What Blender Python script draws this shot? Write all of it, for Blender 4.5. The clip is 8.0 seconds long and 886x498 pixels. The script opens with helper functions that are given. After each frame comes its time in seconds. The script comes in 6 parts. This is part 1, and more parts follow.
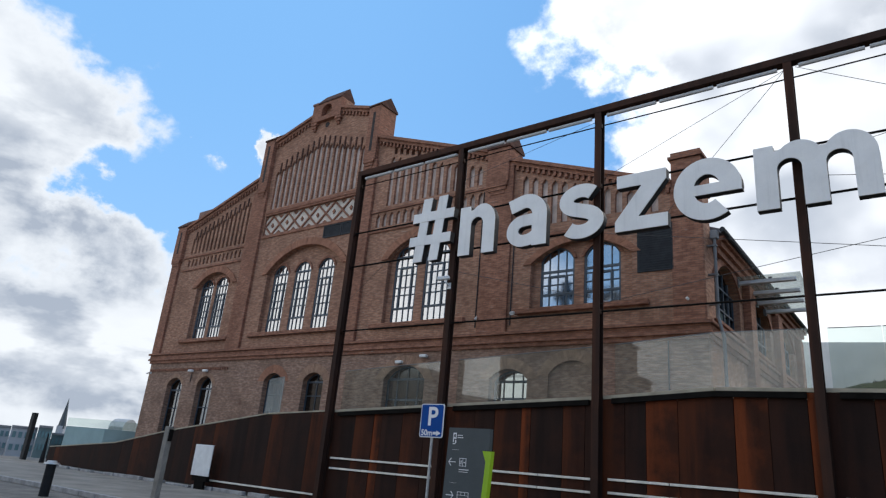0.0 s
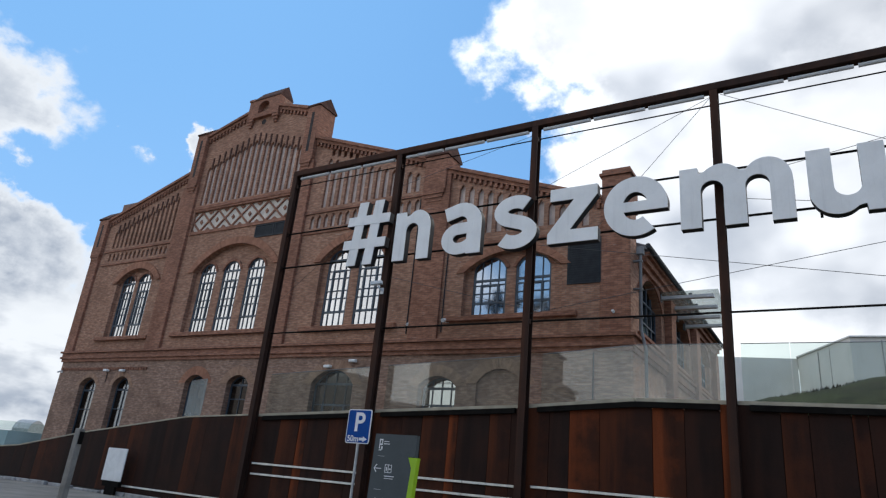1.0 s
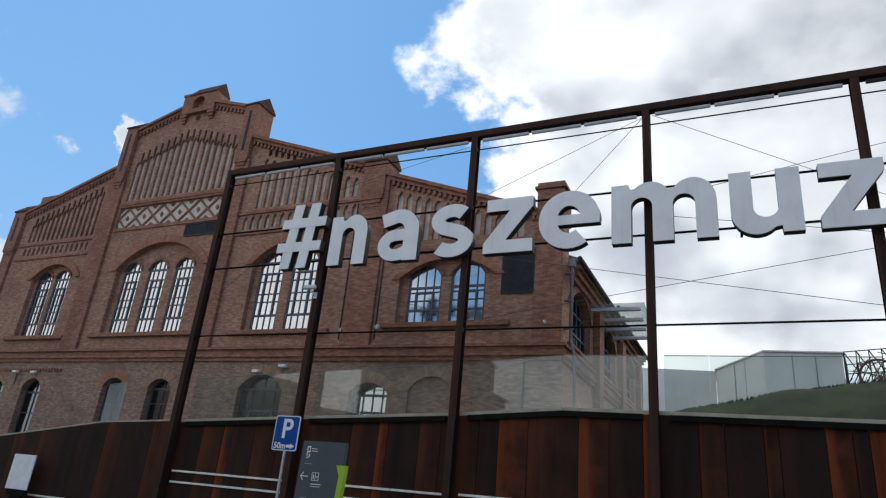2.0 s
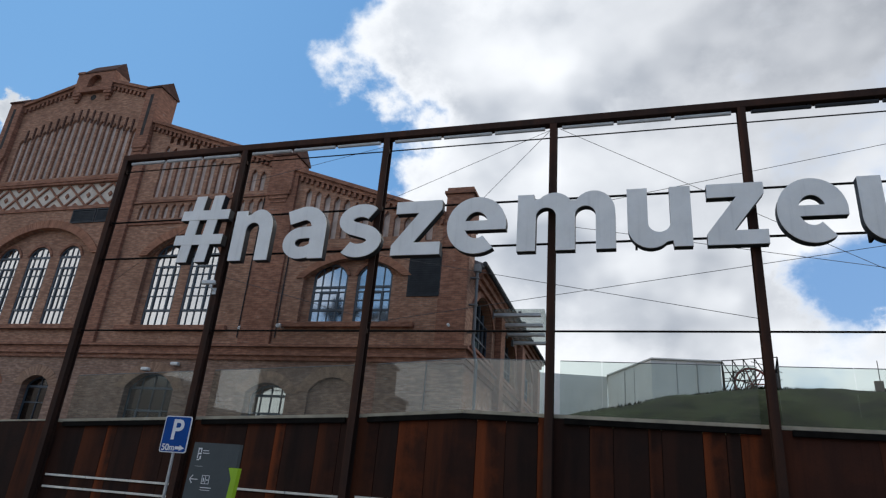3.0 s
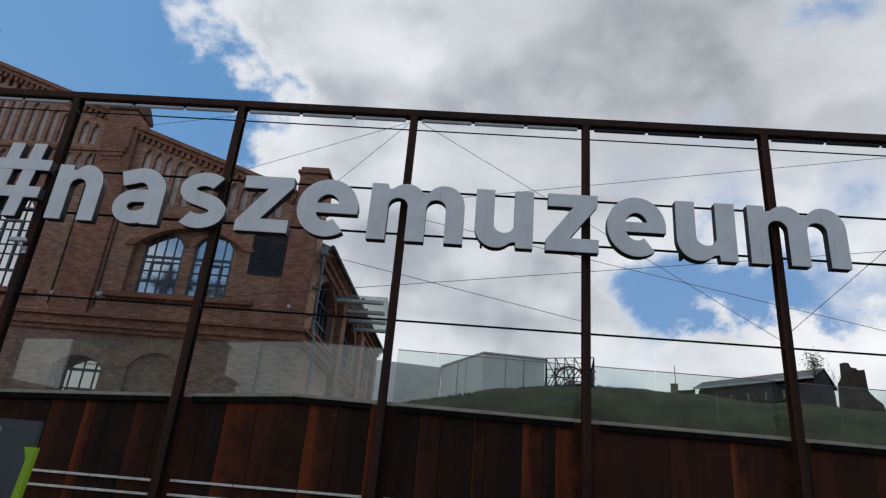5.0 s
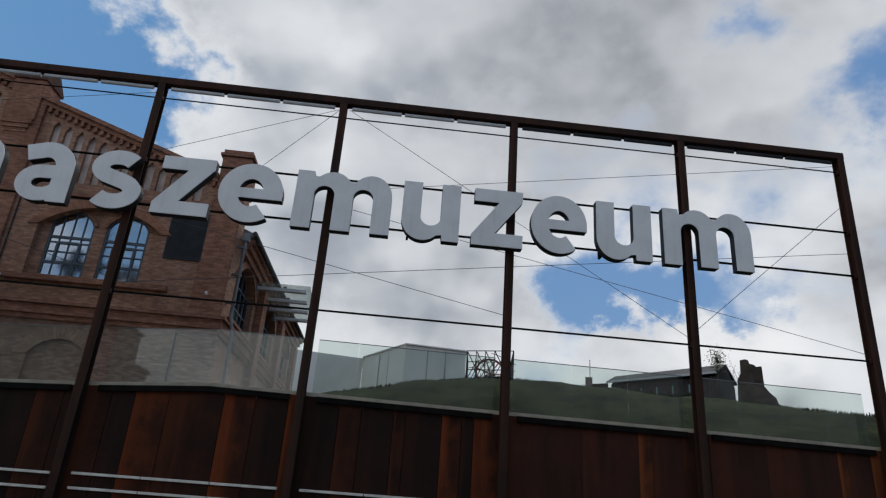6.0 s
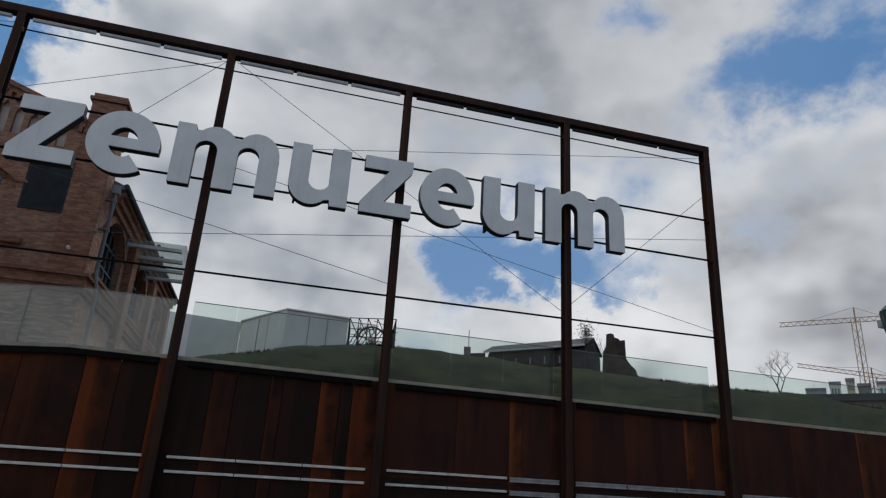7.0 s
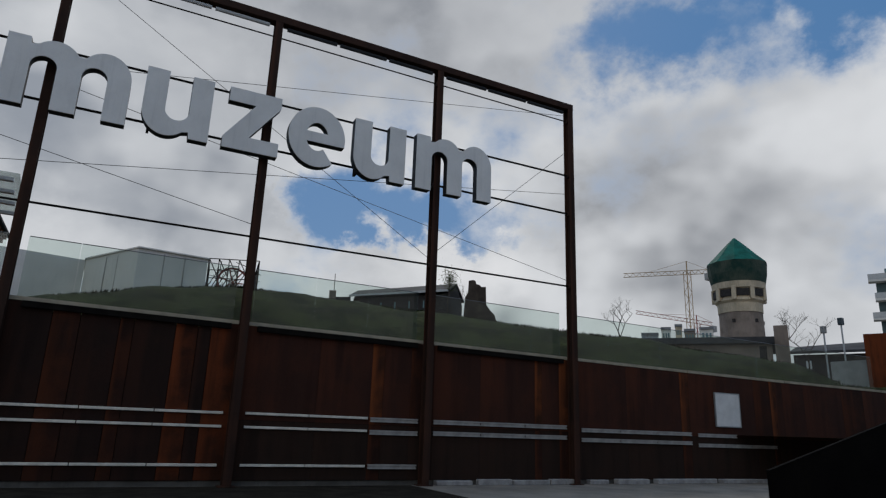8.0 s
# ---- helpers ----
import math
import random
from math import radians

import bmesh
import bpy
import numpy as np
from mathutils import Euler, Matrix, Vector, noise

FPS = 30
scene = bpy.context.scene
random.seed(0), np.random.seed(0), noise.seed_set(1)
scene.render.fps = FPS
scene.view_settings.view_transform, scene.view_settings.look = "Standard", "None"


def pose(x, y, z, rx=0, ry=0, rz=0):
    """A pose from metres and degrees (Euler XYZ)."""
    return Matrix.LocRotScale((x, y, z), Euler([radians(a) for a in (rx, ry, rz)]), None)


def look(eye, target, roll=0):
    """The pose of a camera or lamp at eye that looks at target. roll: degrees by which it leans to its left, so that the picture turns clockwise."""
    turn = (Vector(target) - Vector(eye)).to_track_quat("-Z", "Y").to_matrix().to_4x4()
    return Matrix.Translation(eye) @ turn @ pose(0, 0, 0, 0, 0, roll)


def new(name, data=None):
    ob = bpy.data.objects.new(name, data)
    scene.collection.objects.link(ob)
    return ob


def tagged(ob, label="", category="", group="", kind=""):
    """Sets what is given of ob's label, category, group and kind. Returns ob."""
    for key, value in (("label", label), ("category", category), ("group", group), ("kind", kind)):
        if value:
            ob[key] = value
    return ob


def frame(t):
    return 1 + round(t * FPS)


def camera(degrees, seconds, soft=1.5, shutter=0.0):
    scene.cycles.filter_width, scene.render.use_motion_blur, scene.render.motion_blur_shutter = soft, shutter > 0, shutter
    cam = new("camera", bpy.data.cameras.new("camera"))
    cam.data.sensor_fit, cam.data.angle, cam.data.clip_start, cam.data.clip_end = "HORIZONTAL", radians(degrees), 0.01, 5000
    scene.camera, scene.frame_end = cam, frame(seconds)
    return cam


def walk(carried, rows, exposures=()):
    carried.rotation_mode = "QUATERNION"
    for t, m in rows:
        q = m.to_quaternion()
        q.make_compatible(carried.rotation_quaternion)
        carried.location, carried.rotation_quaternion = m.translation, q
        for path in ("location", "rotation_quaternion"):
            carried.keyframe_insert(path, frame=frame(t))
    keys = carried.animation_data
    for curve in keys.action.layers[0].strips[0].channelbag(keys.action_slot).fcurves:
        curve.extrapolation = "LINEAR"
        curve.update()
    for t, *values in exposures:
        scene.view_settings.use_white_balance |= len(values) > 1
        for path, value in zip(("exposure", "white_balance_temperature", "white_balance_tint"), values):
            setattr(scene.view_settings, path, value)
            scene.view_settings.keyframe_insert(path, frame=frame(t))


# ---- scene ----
EYE = Vector((0.0, 0.0, 1.45))


def aim(yaw, pitch, roll):
    a, b = radians(yaw + 39.1), radians(pitch)
    way = Vector((-math.sin(a) * math.cos(b), math.cos(a) * math.cos(b), math.sin(b)))
    return look(EYE, EYE + way, roll)


cam = camera(68.45, 8.0, soft=1.25)
PATH = [
    (0.0, aim(-0.76, 18.88, 5.25)),
    (0.5, aim(-3.68, 19.22, 5.48)),
    (1.0, aim(-6.79, 19.95, 5.61)),
    (2.5, aim(-16.66, 21.60, 5.23)),
    (3.0, aim(-21.35, 22.00, 4.84)),
    (3.5, aim(-24.44, 21.92, 4.71)),
    (4.0, aim(-28.58, 21.74, 4.75)),
    (4.5, aim(-32.32, 22.00, 4.94)),
    (6.0, aim(-42.74, 21.81, 4.34)),
    (6.5, aim(-47.30, 21.42, 3.72)),
    (7.0, aim(-53.50, 19.73, 3.52)),
    (7.5, aim(-59.95, 17.90, 2.71)),
    (8.0, aim(-65.83, 15.46, 2.01)),
]
walk(cam, PATH, exposures=[(0.0, 0.68), (1.0, 0.64), (2.5, 0.42), (3.5, 0.22), (4.5, 0.08), (6.0, -0.12), (7.0, -0.26), (8.0, -0.38)])
# ---- sky and sun ----
SUN_ELEVATION, SUN_AZIMUTH = 42.0, 25.0   # degrees; azimuth clockwise from +y, behind thin cloud


class Nodes:
    """Small helper to wire a node tree."""

    def __init__(self, tree):
        self.t = tree
        self.n, self.l = tree.nodes, tree.links

    def add(self, kind):
        return self.n.new(kind)

    def plug(self, node, key, value):
        if value is None:
            return
        if isinstance(value, bpy.types.NodeSocket):
            self.l.new(value, node.inputs[key])
        else:
            node.inputs[key].default_value = value

    def math(self, op, a, b=None, clamp=False):
        node = self.add("ShaderNodeMath")
        node.operation, node.use_clamp = op, clamp
        self.plug(node, 0, a)
        self.plug(node, 1, b)
        return node.outputs[0]

    def noise(self, vector, scale, detail=4.0, rough=0.55, distortion=0.0):
        node = self.add("ShaderNodeTexNoise")
        self.plug(node, "Vector", vector)
        for key, value in (("Scale", scale), ("Detail", detail), ("Roughness", rough), ("Distortion", distortion)):
            node.inputs[key].default_value = value
        return node.outputs["Fac"]

    def range(self, value, a, b, c=0.0, d=1.0, kind="SMOOTHSTEP"):
        node = self.add("ShaderNodeMapRange")
        node.interpolation_type, node.clamp = kind, True
        for key, v in (("Value", value), ("From Min", a), ("From Max", b), ("To Min", c), ("To Max", d)):
            self.plug(node, key, v)
        return node.outputs[0]

    def mix(self, fac, a, b, blend="MIX"):
        node = self.add("ShaderNodeMix")
        node.data_type, node.blend_type = "RGBA", blend
        self.plug(node, 0, fac)
        for key, v in ((6, a), (7, b)):
            self.plug(node, key, (*v, 1.0) if isinstance(v, tuple) and len(v) == 3 else v)
        return node.outputs[2]

    def mapped(self, vector, scale=(1, 1, 1)):
        node = self.add("ShaderNodeMapping")
        self.plug(node, "Vector", vector)
        node.inputs["Scale"].default_value = scale
        return node.outputs[0]


def make_sky():
    world = bpy.data.worlds.new("sky")
    scene.world = world
    world.use_nodes = True
    k = Nodes(world.node_tree)
    k.n.clear()
    out = k.add("ShaderNodeOutputWorld")
    back = k.add("ShaderNodeBackground")
    k.l.new(back.outputs[0], out.inputs[0])
    sky = k.add("ShaderNodeTexSky")
    sky.sky_type, sky.sun_disc = "NISHITA", False
    sky.sun_elevation, sky.sun_rotation = radians(SUN_ELEVATION), radians(SUN_AZIMUTH)
    sky.air_density, sky.dust_density, sky.ozone_density = 1.0, 0.6, 1.5
    way = k.add("ShaderNodeTexCoord").outputs["Generated"]
    sep = k.add("ShaderNodeSeparateXYZ")
    k.l.new(way, sep.inputs[0])
    x, y, z = sep.outputs
    az = k.math("MULTIPLY", k.math("ARCTAN2", x, y), 57.2958)       # degrees, clockwise from +y
    el = k.math("MULTIPLY", k.math("ARCSINE", z), 57.2958)
    # main cloud banks (positive) and clearings (negative): azimuth, elevation, half widths, strength
    banks = [
        (10, 38, 34, 17, 0.75), (-10.5, 33, 14, 12, 0.55), (-17, 40, 7, 9, 0.2), (0, 20, 20, 8, 0.5), (60, 25, 26, 16, 0.6),
        (-75, 21, 9, 9, 0.85), (-66, 8, 16, 9, 0.75), (-58, 16.5, 4, 2.5, 0.28),
        (-48, 33, 24, 19, -1.15), (-30, 24, 5, 9, -0.30), (20, 18.8, 9.5, 3.6, -1.0), (14, 21, 4, 2.5, -0.25), (17, 16, 4, 2.0, -0.3), (33, 17.0, 5, 3.0, -0.45), (8, 17, 3, 6, 0.4), (45, 33.0, 9, 3.8, -1.0), (33, 38.0, 5, 3.0, -0.75), (61, 32, 6, 3.4, -0.95),
        (27, 13.6, 7.5, 2.6, 1.5), (36, 13, 5, 5, 0.5), (-54, 15, 4, 10, -0.5), (-56.2, 23.0, 2.4, 3.0, 1.5), (-66, 18.5, 7, 2.2, -0.75), (-165, 9, 22, 6, 1.3), (-150, 24, 14, 8, -0.5), (-120, 14, 12, 8, 0.9), (52, 10, 22, 10, 0.75), (60, 14, 5, 3, -0.3), (-70, 12, 4, 2, -0.35),
    ]
    warp = k.noise(k.mapped(way, (1.0, 1.0, 1.2)), 6.0, 7.0, 0.6)
    warp_up = k.noise(k.mapped(way, (1.1, -1.0, 1.3)), 7.0, 7.0, 0.6)
    az_w = k.math("ADD", az, k.math("MULTIPLY", k.math("SUBTRACT", warp, 0.5), 26.0))
    el_w = k.math("ADD", el, k.math("MULTIPLY", k.math("SUBTRACT", warp_up, 0.5), 15.0))
    field = None
    for a, e, wa, we, s in banks:
        da = k.math("DIVIDE", k.math("SUBTRACT", az_w, float(a)), float(wa))
        de = k.math("DIVIDE", k.math("SUBTRACT", el_w, float(e)), float(we))
        r = k.math("ADD", k.math("MULTIPLY", da, da), k.math("MULTIPLY", de, de))
        blob = k.math("MULTIPLY", k.math("EXPONENT", k.math("MULTIPLY", r, -1.0)), float(s))
        field = blob if field is None else k.math("ADD", field, blob)
    flat = k.mapped(way, (1.0, 1.0, 1.35))
    puff = k.noise(flat, 4.4, 9.0, 0.56)
    fine = k.noise(flat, 15.0, 6.0, 0.6)
    wide = k.noise(flat, 1.7, 3.0, 0.5)
    n = k.math("ADD", k.math("MULTIPLY", k.math("SUBTRACT", puff, 0.5), 2.5), k.math("MULTIPLY", k.math("SUBTRACT", fine, 0.5), 0.55))
    n = k.math("ADD", n, k.math("MULTIPLY", k.math("SUBTRACT", wide, 0.5), 1.0))
    dens = k.math("ADD", k.math("ADD", field, n), 0.24)
    east = k.math("MAXIMUM", k.range(az, 30.0, 44.0), k.math("MULTIPLY", k.range(az, 4.0, 14.0), 0.75))
    cover = k.range(k.math("DIVIDE", dens, k.math("ADD", 0.42, k.math("MULTIPLY", east, 0.60))), 0.0, 1.0)
    thick = k.range(dens, 0.15, 1.05)
    # thick cloud is grey beneath, its rims shine
    up = k.add("ShaderNodeVectorMath")
    k.l.new(flat, up.inputs[0])
    up.inputs[1].default_value = (0.02, 0.0, 0.11)
    soft = k.noise(flat, 4.4, 3.0, 0.5)
    above = k.noise(up.outputs[0], 4.4, 3.0, 0.5)
    under = k.range(k.math("SUBTRACT", above, soft), -0.10, 0.14)
    light = k.noise(flat, 2.9, 4.0, 0.5)
    curd = k.range(fine, 0.3, 0.75)
    shade = k.math("ADD", k.math("MULTIPLY", k.range(light, 0.38, 0.64), 0.50), k.math("MULTIPLY", under, 0.52))
    shade = k.math("ADD", shade, k.math("MULTIPLY", curd, 0.10))
    west = k.math("MULTIPLY", k.range(az, -44.0, -58.0), k.range(az, -105.0, -85.0))
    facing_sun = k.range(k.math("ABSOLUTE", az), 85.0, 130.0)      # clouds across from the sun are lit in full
    heap = k.range(k.noise(k.mapped(way, (1.0, 1.0, 2.4)), 6.5, 5.0, 0.55), 0.40, 0.62)
    shade = k.math("ADD", shade, k.math("MULTIPLY", k.math("MULTIPLY", west, k.range(el, 34.0, 12.0, 0.25, 1.0)), k.math("SUBTRACT", k.math("MULTIPLY", heap, 0.95), 0.28)))
    grey = k.math("MULTIPLY", thick, shade, clamp=True)
    haze = k.range(az, -22.0, 45.0)
    rim = k.mix(haze, k.mix(west, (0.80, 0.825, 0.86), (0.585, 0.615, 0.65)), (0.84, 0.865, 0.90))
    cloud = k.mix(grey, rim, k.mix(haze, k.mix(west, (0.37, 0.41, 0.475), (0.27, 0.31, 0.375)), (0.36, 0.38, 0.415)))
    deep = k.mix(k.range(az, -58.0, 5.0), (0.152, 0.345, 0.635), (0.084, 0.236, 0.500))
    blue = k.mix(0.88, k.mix(1.0, sky.outputs[0], (0.115, 0.115, 0.115), "MULTIPLY"), deep)
    low = k.range(el, 0.0, 34.0)
    blue = k.mix(low, k.mix(0.16, blue, (0.50, 0.66, 0.84)), blue)
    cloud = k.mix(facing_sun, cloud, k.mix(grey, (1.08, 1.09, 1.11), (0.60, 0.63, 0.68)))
    # a heavier deck overhead, bright heaps low in the clearing and an open, lighter sky beyond it
    deck = k.math("MULTIPLY", k.range(el, 22.0, 33.0), k.math("MULTIPLY", k.range(az, -8.0, 10.0), k.range(az, 58.0, 44.0)))
    cloud = k.mix(k.math("MULTIPLY", deck, 0.32), cloud, (0.31, 0.33, 0.37))
    ha, he = k.math("DIVIDE", k.math("SUBTRACT", az_w, 27.0), 9.0), k.math("DIVIDE", k.math("SUBTRACT", el_w, 14.0), 3.2)
    heaps = k.math("EXPONENT", k.math("MULTIPLY", k.math("ADD", k.math("MULTIPLY", ha, ha), k.math("MULTIPLY", he, he)), -1.0))
    cloud = k.mix(k.math("MULTIPLY", k.math("MULTIPLY", heaps, k.range(light, 0.66, 0.42, 0.35, 1.0)), 0.75), cloud, (0.97, 0.98, 1.0))
    cloud = k.mix(k.math("MULTIPLY", k.math("MULTIPLY", k.math("MULTIPLY", k.range(az, 50.0, 64.0), k.range(el, 13.0, 19.0)), k.range(light, 0.66, 0.42)), 0.65), cloud, (0.92, 0.94, 0.97))
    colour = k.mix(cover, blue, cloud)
    colour = k.mix(k.range(el, -3.0, 0.0), (0.22, 0.22, 0.22), colour)
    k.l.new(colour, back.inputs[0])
    back.inputs[1].default_value = 1.0


make_sky()
sun = new("sun", bpy.data.lights.new("sun", "SUN"))
sun.data.energy, sun.data.angle, sun.data.color = 0.8, radians(14), (1.0, 0.94, 0.86)
_a, _e = radians(SUN_AZIMUTH), radians(SUN_ELEVATION)
sun.matrix_world = look((0, 0, 60), Vector((0, 0, 60)) - Vector((math.sin(_a) * math.cos(_e), math.cos(_a) * math.cos(_e), math.sin(_e))))
# ---- materials ----
def material(name, colour, rough=0.8, metal=0.0, vary=0.25, scale=3.0, bump=0.15, fine=40.0, tint=None, streak=0.0, piece=0.0, gloss=None):
    """A worn surface: two scales of tone, fine relief, optional streaks that run down it and a tone of its own for each piece."""
    m = bpy.data.materials.new(name)
    m.use_nodes = True
    k = Nodes(m.node_tree)
    bsdf = k.n["Principled BSDF"]
    where = k.add("ShaderNodeTexCoord").outputs["Object"]
    big = k.noise(where, scale, 5.0, 0.6)
    small = k.noise(where, fine, 4.0, 0.6)
    dark = tuple(c * (1 - vary) for c in colour)
    pale = tuple(min(1.0, c * (1 + vary)) for c in (tint or colour))
    c = k.mix(k.range(big, 0.3, 0.7), dark, pale)
    c = k.mix(k.math("MULTIPLY", k.range(small, 0.35, 0.75), vary * 0.8), c, tuple(v * 0.55 for v in colour))
    if streak:
        runs = k.noise(k.mapped(where, (6.0, 6.0, 0.35)), 1.6, 4.0, 0.65)
        c = k.mix(k.math("MULTIPLY", k.range(runs, 0.5, 0.72), streak), c, tuple(v * 0.35 for v in colour))
    if piece:
        rnd = k.add("ShaderNodeObjectInfo").outputs["Random"]
        c = k.mix(k.math("MULTIPLY", rnd, piece), c, tuple(v * 0.4 for v in colour))
    k.l.new(c, bsdf.inputs["Base Color"])
    bsdf.inputs["Metallic"].default_value = metal
    bsdf.inputs["Specular IOR Level"].default_value = gloss if gloss is not None else (0.5 if rough < 0.55 else 0.2)
    k.l.new(k.range(small, 0.2, 0.8, max(0.05, rough - 0.12), min(1.0, rough + 0.12)), bsdf.inputs["Roughness"])
    if bump:
        b = k.add("ShaderNodeBump")
        b.inputs["Strength"].default_value, b.inputs["Distance"].default_value = bump, 0.02
        k.l.new(small, b.inputs["Height"])
        k.l.new(b.outputs[0], bsdf.inputs["Normal"])
    return m


def brick_material(name, a, b, mortar, soot=0.45):
    """Brickwork, courses of 75 mm, bricks of 250 mm, sooty and patched."""
    m = bpy.data.materials.new(name)
    m.use_nodes = True
    k = Nodes(m.node_tree)
    bsdf = k.n["Principled BSDF"]
    where = k.add("ShaderNodeTexCoord").outputs["Object"]
    sep = k.add("ShaderNodeSeparateXYZ")
    k.l.new(where, sep.inputs[0])
    com = k.add("ShaderNodeCombineXYZ")
    k.l.new(k.math("ADD", sep.outputs[0], sep.outputs[1]), com.inputs[0])
    k.l.new(sep.outputs[2], com.inputs[1])
    tex = k.add("ShaderNodeTexBrick")
    k.l.new(com.outputs[0], tex.inputs["Vector"])
    for key, v in (("Color1", (*a, 1)), ("Color2", (*b, 1)), ("Mortar", (*mortar, 1)), ("Scale", 1.0), ("Mortar Size", 0.009),
                   ("Mortar Smooth", 0.3), ("Bias", -0.1), ("Brick Width", 0.26), ("Row Height", 0.077)):
        tex.inputs[key].default_value = v
    big = k.noise(where, 0.55, 6.0, 0.65)
    mid = k.noise(where, 2.6, 5.0, 0.6)
    grain = k.noise(where, 55.0, 3.0, 0.6)
    blotch = k.noise(k.mapped(where, (3.8, 3.8, 13.0)), 1.0, 2.0, 0.5)
    c = k.mix(k.range(blotch, 0.35, 0.7), k.mix(1.0, tex.outputs[0], (0.64, 0.62, 0.63), "MULTIPLY"), tex.outputs[0])
    c = k.mix(k.math("MULTIPLY", k.range(big, 0.42, 0.72), soot), c, tuple(v * 0.38 for v in a))
    c = k.mix(k.math("MULTIPLY", k.range(mid, 0.55, 0.8), 0.35), c, tuple(min(1, v * 1.35) for v in b))
    pale = k.noise(k.mapped(where, (2.2, 2.2, 7.0)), 1.4, 3.0, 0.6)
    c = k.mix(k.math("MULTIPLY", k.range(pale, 0.64, 0.75), 0.38), c, (0.44, 0.38, 0.32))
    k.l.new(c, bsdf.inputs["Base Color"])
    bsdf.inputs["Roughness"].default_value = 0.9
    bsdf.inputs["Specular IOR Level"].default_value = 0.2
    bmp = k.add("ShaderNodeBump")
    bmp.inputs["Strength"].default_value, bmp.inputs["Distance"].default_value = 0.5, 0.015
    h = k.math("SUBTRACT", k.math("MULTIPLY", grain, 0.4), k.math("MULTIPLY", tex.outputs[1], 0.8))
    k.l.new(h, bmp.inputs["Height"])
    k.l.new(bmp.outputs[0], bsdf.inputs["Normal"])
    return m


def corten_material(name, rust, orange, amount):
    """Weathering steel with dark runs and orange streaks down the sheet."""
    m = bpy.data.materials.new(name)
    m.use_nodes = True
    k = Nodes(m.node_tree)
    bsdf = k.n["Principled BSDF"]
    where = k.add("ShaderNodeTexCoord").outputs["Object"]
    rnd = k.add("ShaderNodeObjectInfo").outputs["Random"]
    shift = k.add("ShaderNodeVectorMath")
    k.l.new(where, shift.inputs[0])
    k.l.new(k.math("MULTIPLY", rnd, 37.0), shift.inputs[1])
    v = shift.outputs[0]
    runs = k.noise(k.mapped(v, (2.6, 2.6, 0.25)), 1.3, 4.0, 0.55)
    drip = k.noise(k.mapped(v, (16.0, 16.0, 0.5)), 1.0, 4.0, 0.6)
    big = k.noise(v, 1.1, 4.0, 0.6)
    grain = k.noise(v, 45.0, 4.0, 0.65)
    c = k.mix(k.math("MULTIPLY", k.range(runs, 0.45, 0.75), 0.6), rust, tuple(r * 0.5 for r in rust))
    c = k.mix(k.math("MULTIPLY", k.range(big, 0.42, 0.68), amount * 0.5), c, orange)
    across = k.add("ShaderNodeSeparateXYZ")
    k.l.new(k.add("ShaderNodeTexCoord").outputs["Generated"], across.inputs[0])
    edge = k.range(k.math("ADD", across.outputs[0], k.math("MULTIPLY", k.math("SUBTRACT", runs, 0.5), 1.6)), 0.62, -0.05)
    fade = k.range(k.math("ADD", across.outputs[2], k.math("MULTIPLY", k.math("SUBTRACT", drip, 0.5), 1.0)), 0.0, 0.7, 0.45, 1.0)
    c = k.mix(k.math("MULTIPLY", k.math("MULTIPLY", edge, fade), amount), c, orange)
    c = k.mix(k.math("MULTIPLY", k.range(drip, 0.6, 0.78), 0.28), c, tuple(r * 0.45 for r in rust))
    c = k.mix(k.math("MULTIPLY", k.range(grain, 0.5, 0.8), 0.35), c, tuple(r * 0.5 for r in rust))
    k.l.new(c, bsdf.inputs["Base Color"])
    k.l.new(k.range(grain, 0.2, 0.8, 0.62, 0.9), bsdf.inputs["Roughness"])
    bsdf.inputs["Specular IOR Level"].default_value = 0.12
    bmp = k.add("ShaderNodeBump")
    bmp.inputs["Strength"].default_value, bmp.inputs["Distance"].default_value = 0.2, 0.01
    k.l.new(grain, bmp.inputs["Height"])
    k.l.new(bmp.outputs[0], bsdf.inputs["Normal"])
    return m


def glass_material(name, colour=(0.86, 0.93, 0.91), rough=0.02, haze=0.0, coat=0.0):
    """Thin glazing: clear with the true reflection of a pane; haze adds a milky veil, on the balustrade painted sky
    reflection.
    """
    m = bpy.data.materials.new(name)
    m.use_nodes = True
    k = Nodes(m.node_tree)
    k.n.clear()
    out = k.add("ShaderNodeOutputMaterial")
    clear = k.add("ShaderNodeBsdfTransparent")
    clear.inputs[0].default_value = (*colour, 1)
    gloss = k.add("ShaderNodeBsdfGlossy")
    gloss.inputs["Roughness"].default_value = rough
    lw = k.add("ShaderNodeLayerWeight")
    lw.inputs[0].default_value = 0.5
    shine = k.math("ADD", k.math("MULTIPLY", k.math("POWER", lw.outputs["Facing"], 5.0), 0.5), 0.042)
    mix = k.add("ShaderNodeMixShader")
    k.l.new(k.math("ADD", shine, coat, clamp=True), mix.inputs[0])
    k.l.new(clear.outputs[0], mix.inputs[1])
    k.l.new(gloss.outputs[0], mix.inputs[2])
    last = mix
    if haze:
        veil = k.add("ShaderNodeBsdfDiffuse")
        veil.inputs[0].default_value = (0.55, 0.6, 0.58, 1)
        where = k.add("ShaderNodeTexCoord").outputs["Object"]
        amount = k.math("MULTIPLY", k.range(k.noise(where, 1.3, 5.0, 0.6), 0.3, 0.75, 0.5, 1.0), haze)
        last = k.add("ShaderNodeMixShader")
        k.l.new(amount, last.inputs[0])
        k.l.new(mix.outputs[0], last.inputs[1])
        k.l.new(veil.outputs[0], last.inputs[2])
    k.l.new(last.outputs[0], out.inputs[0])
    return m


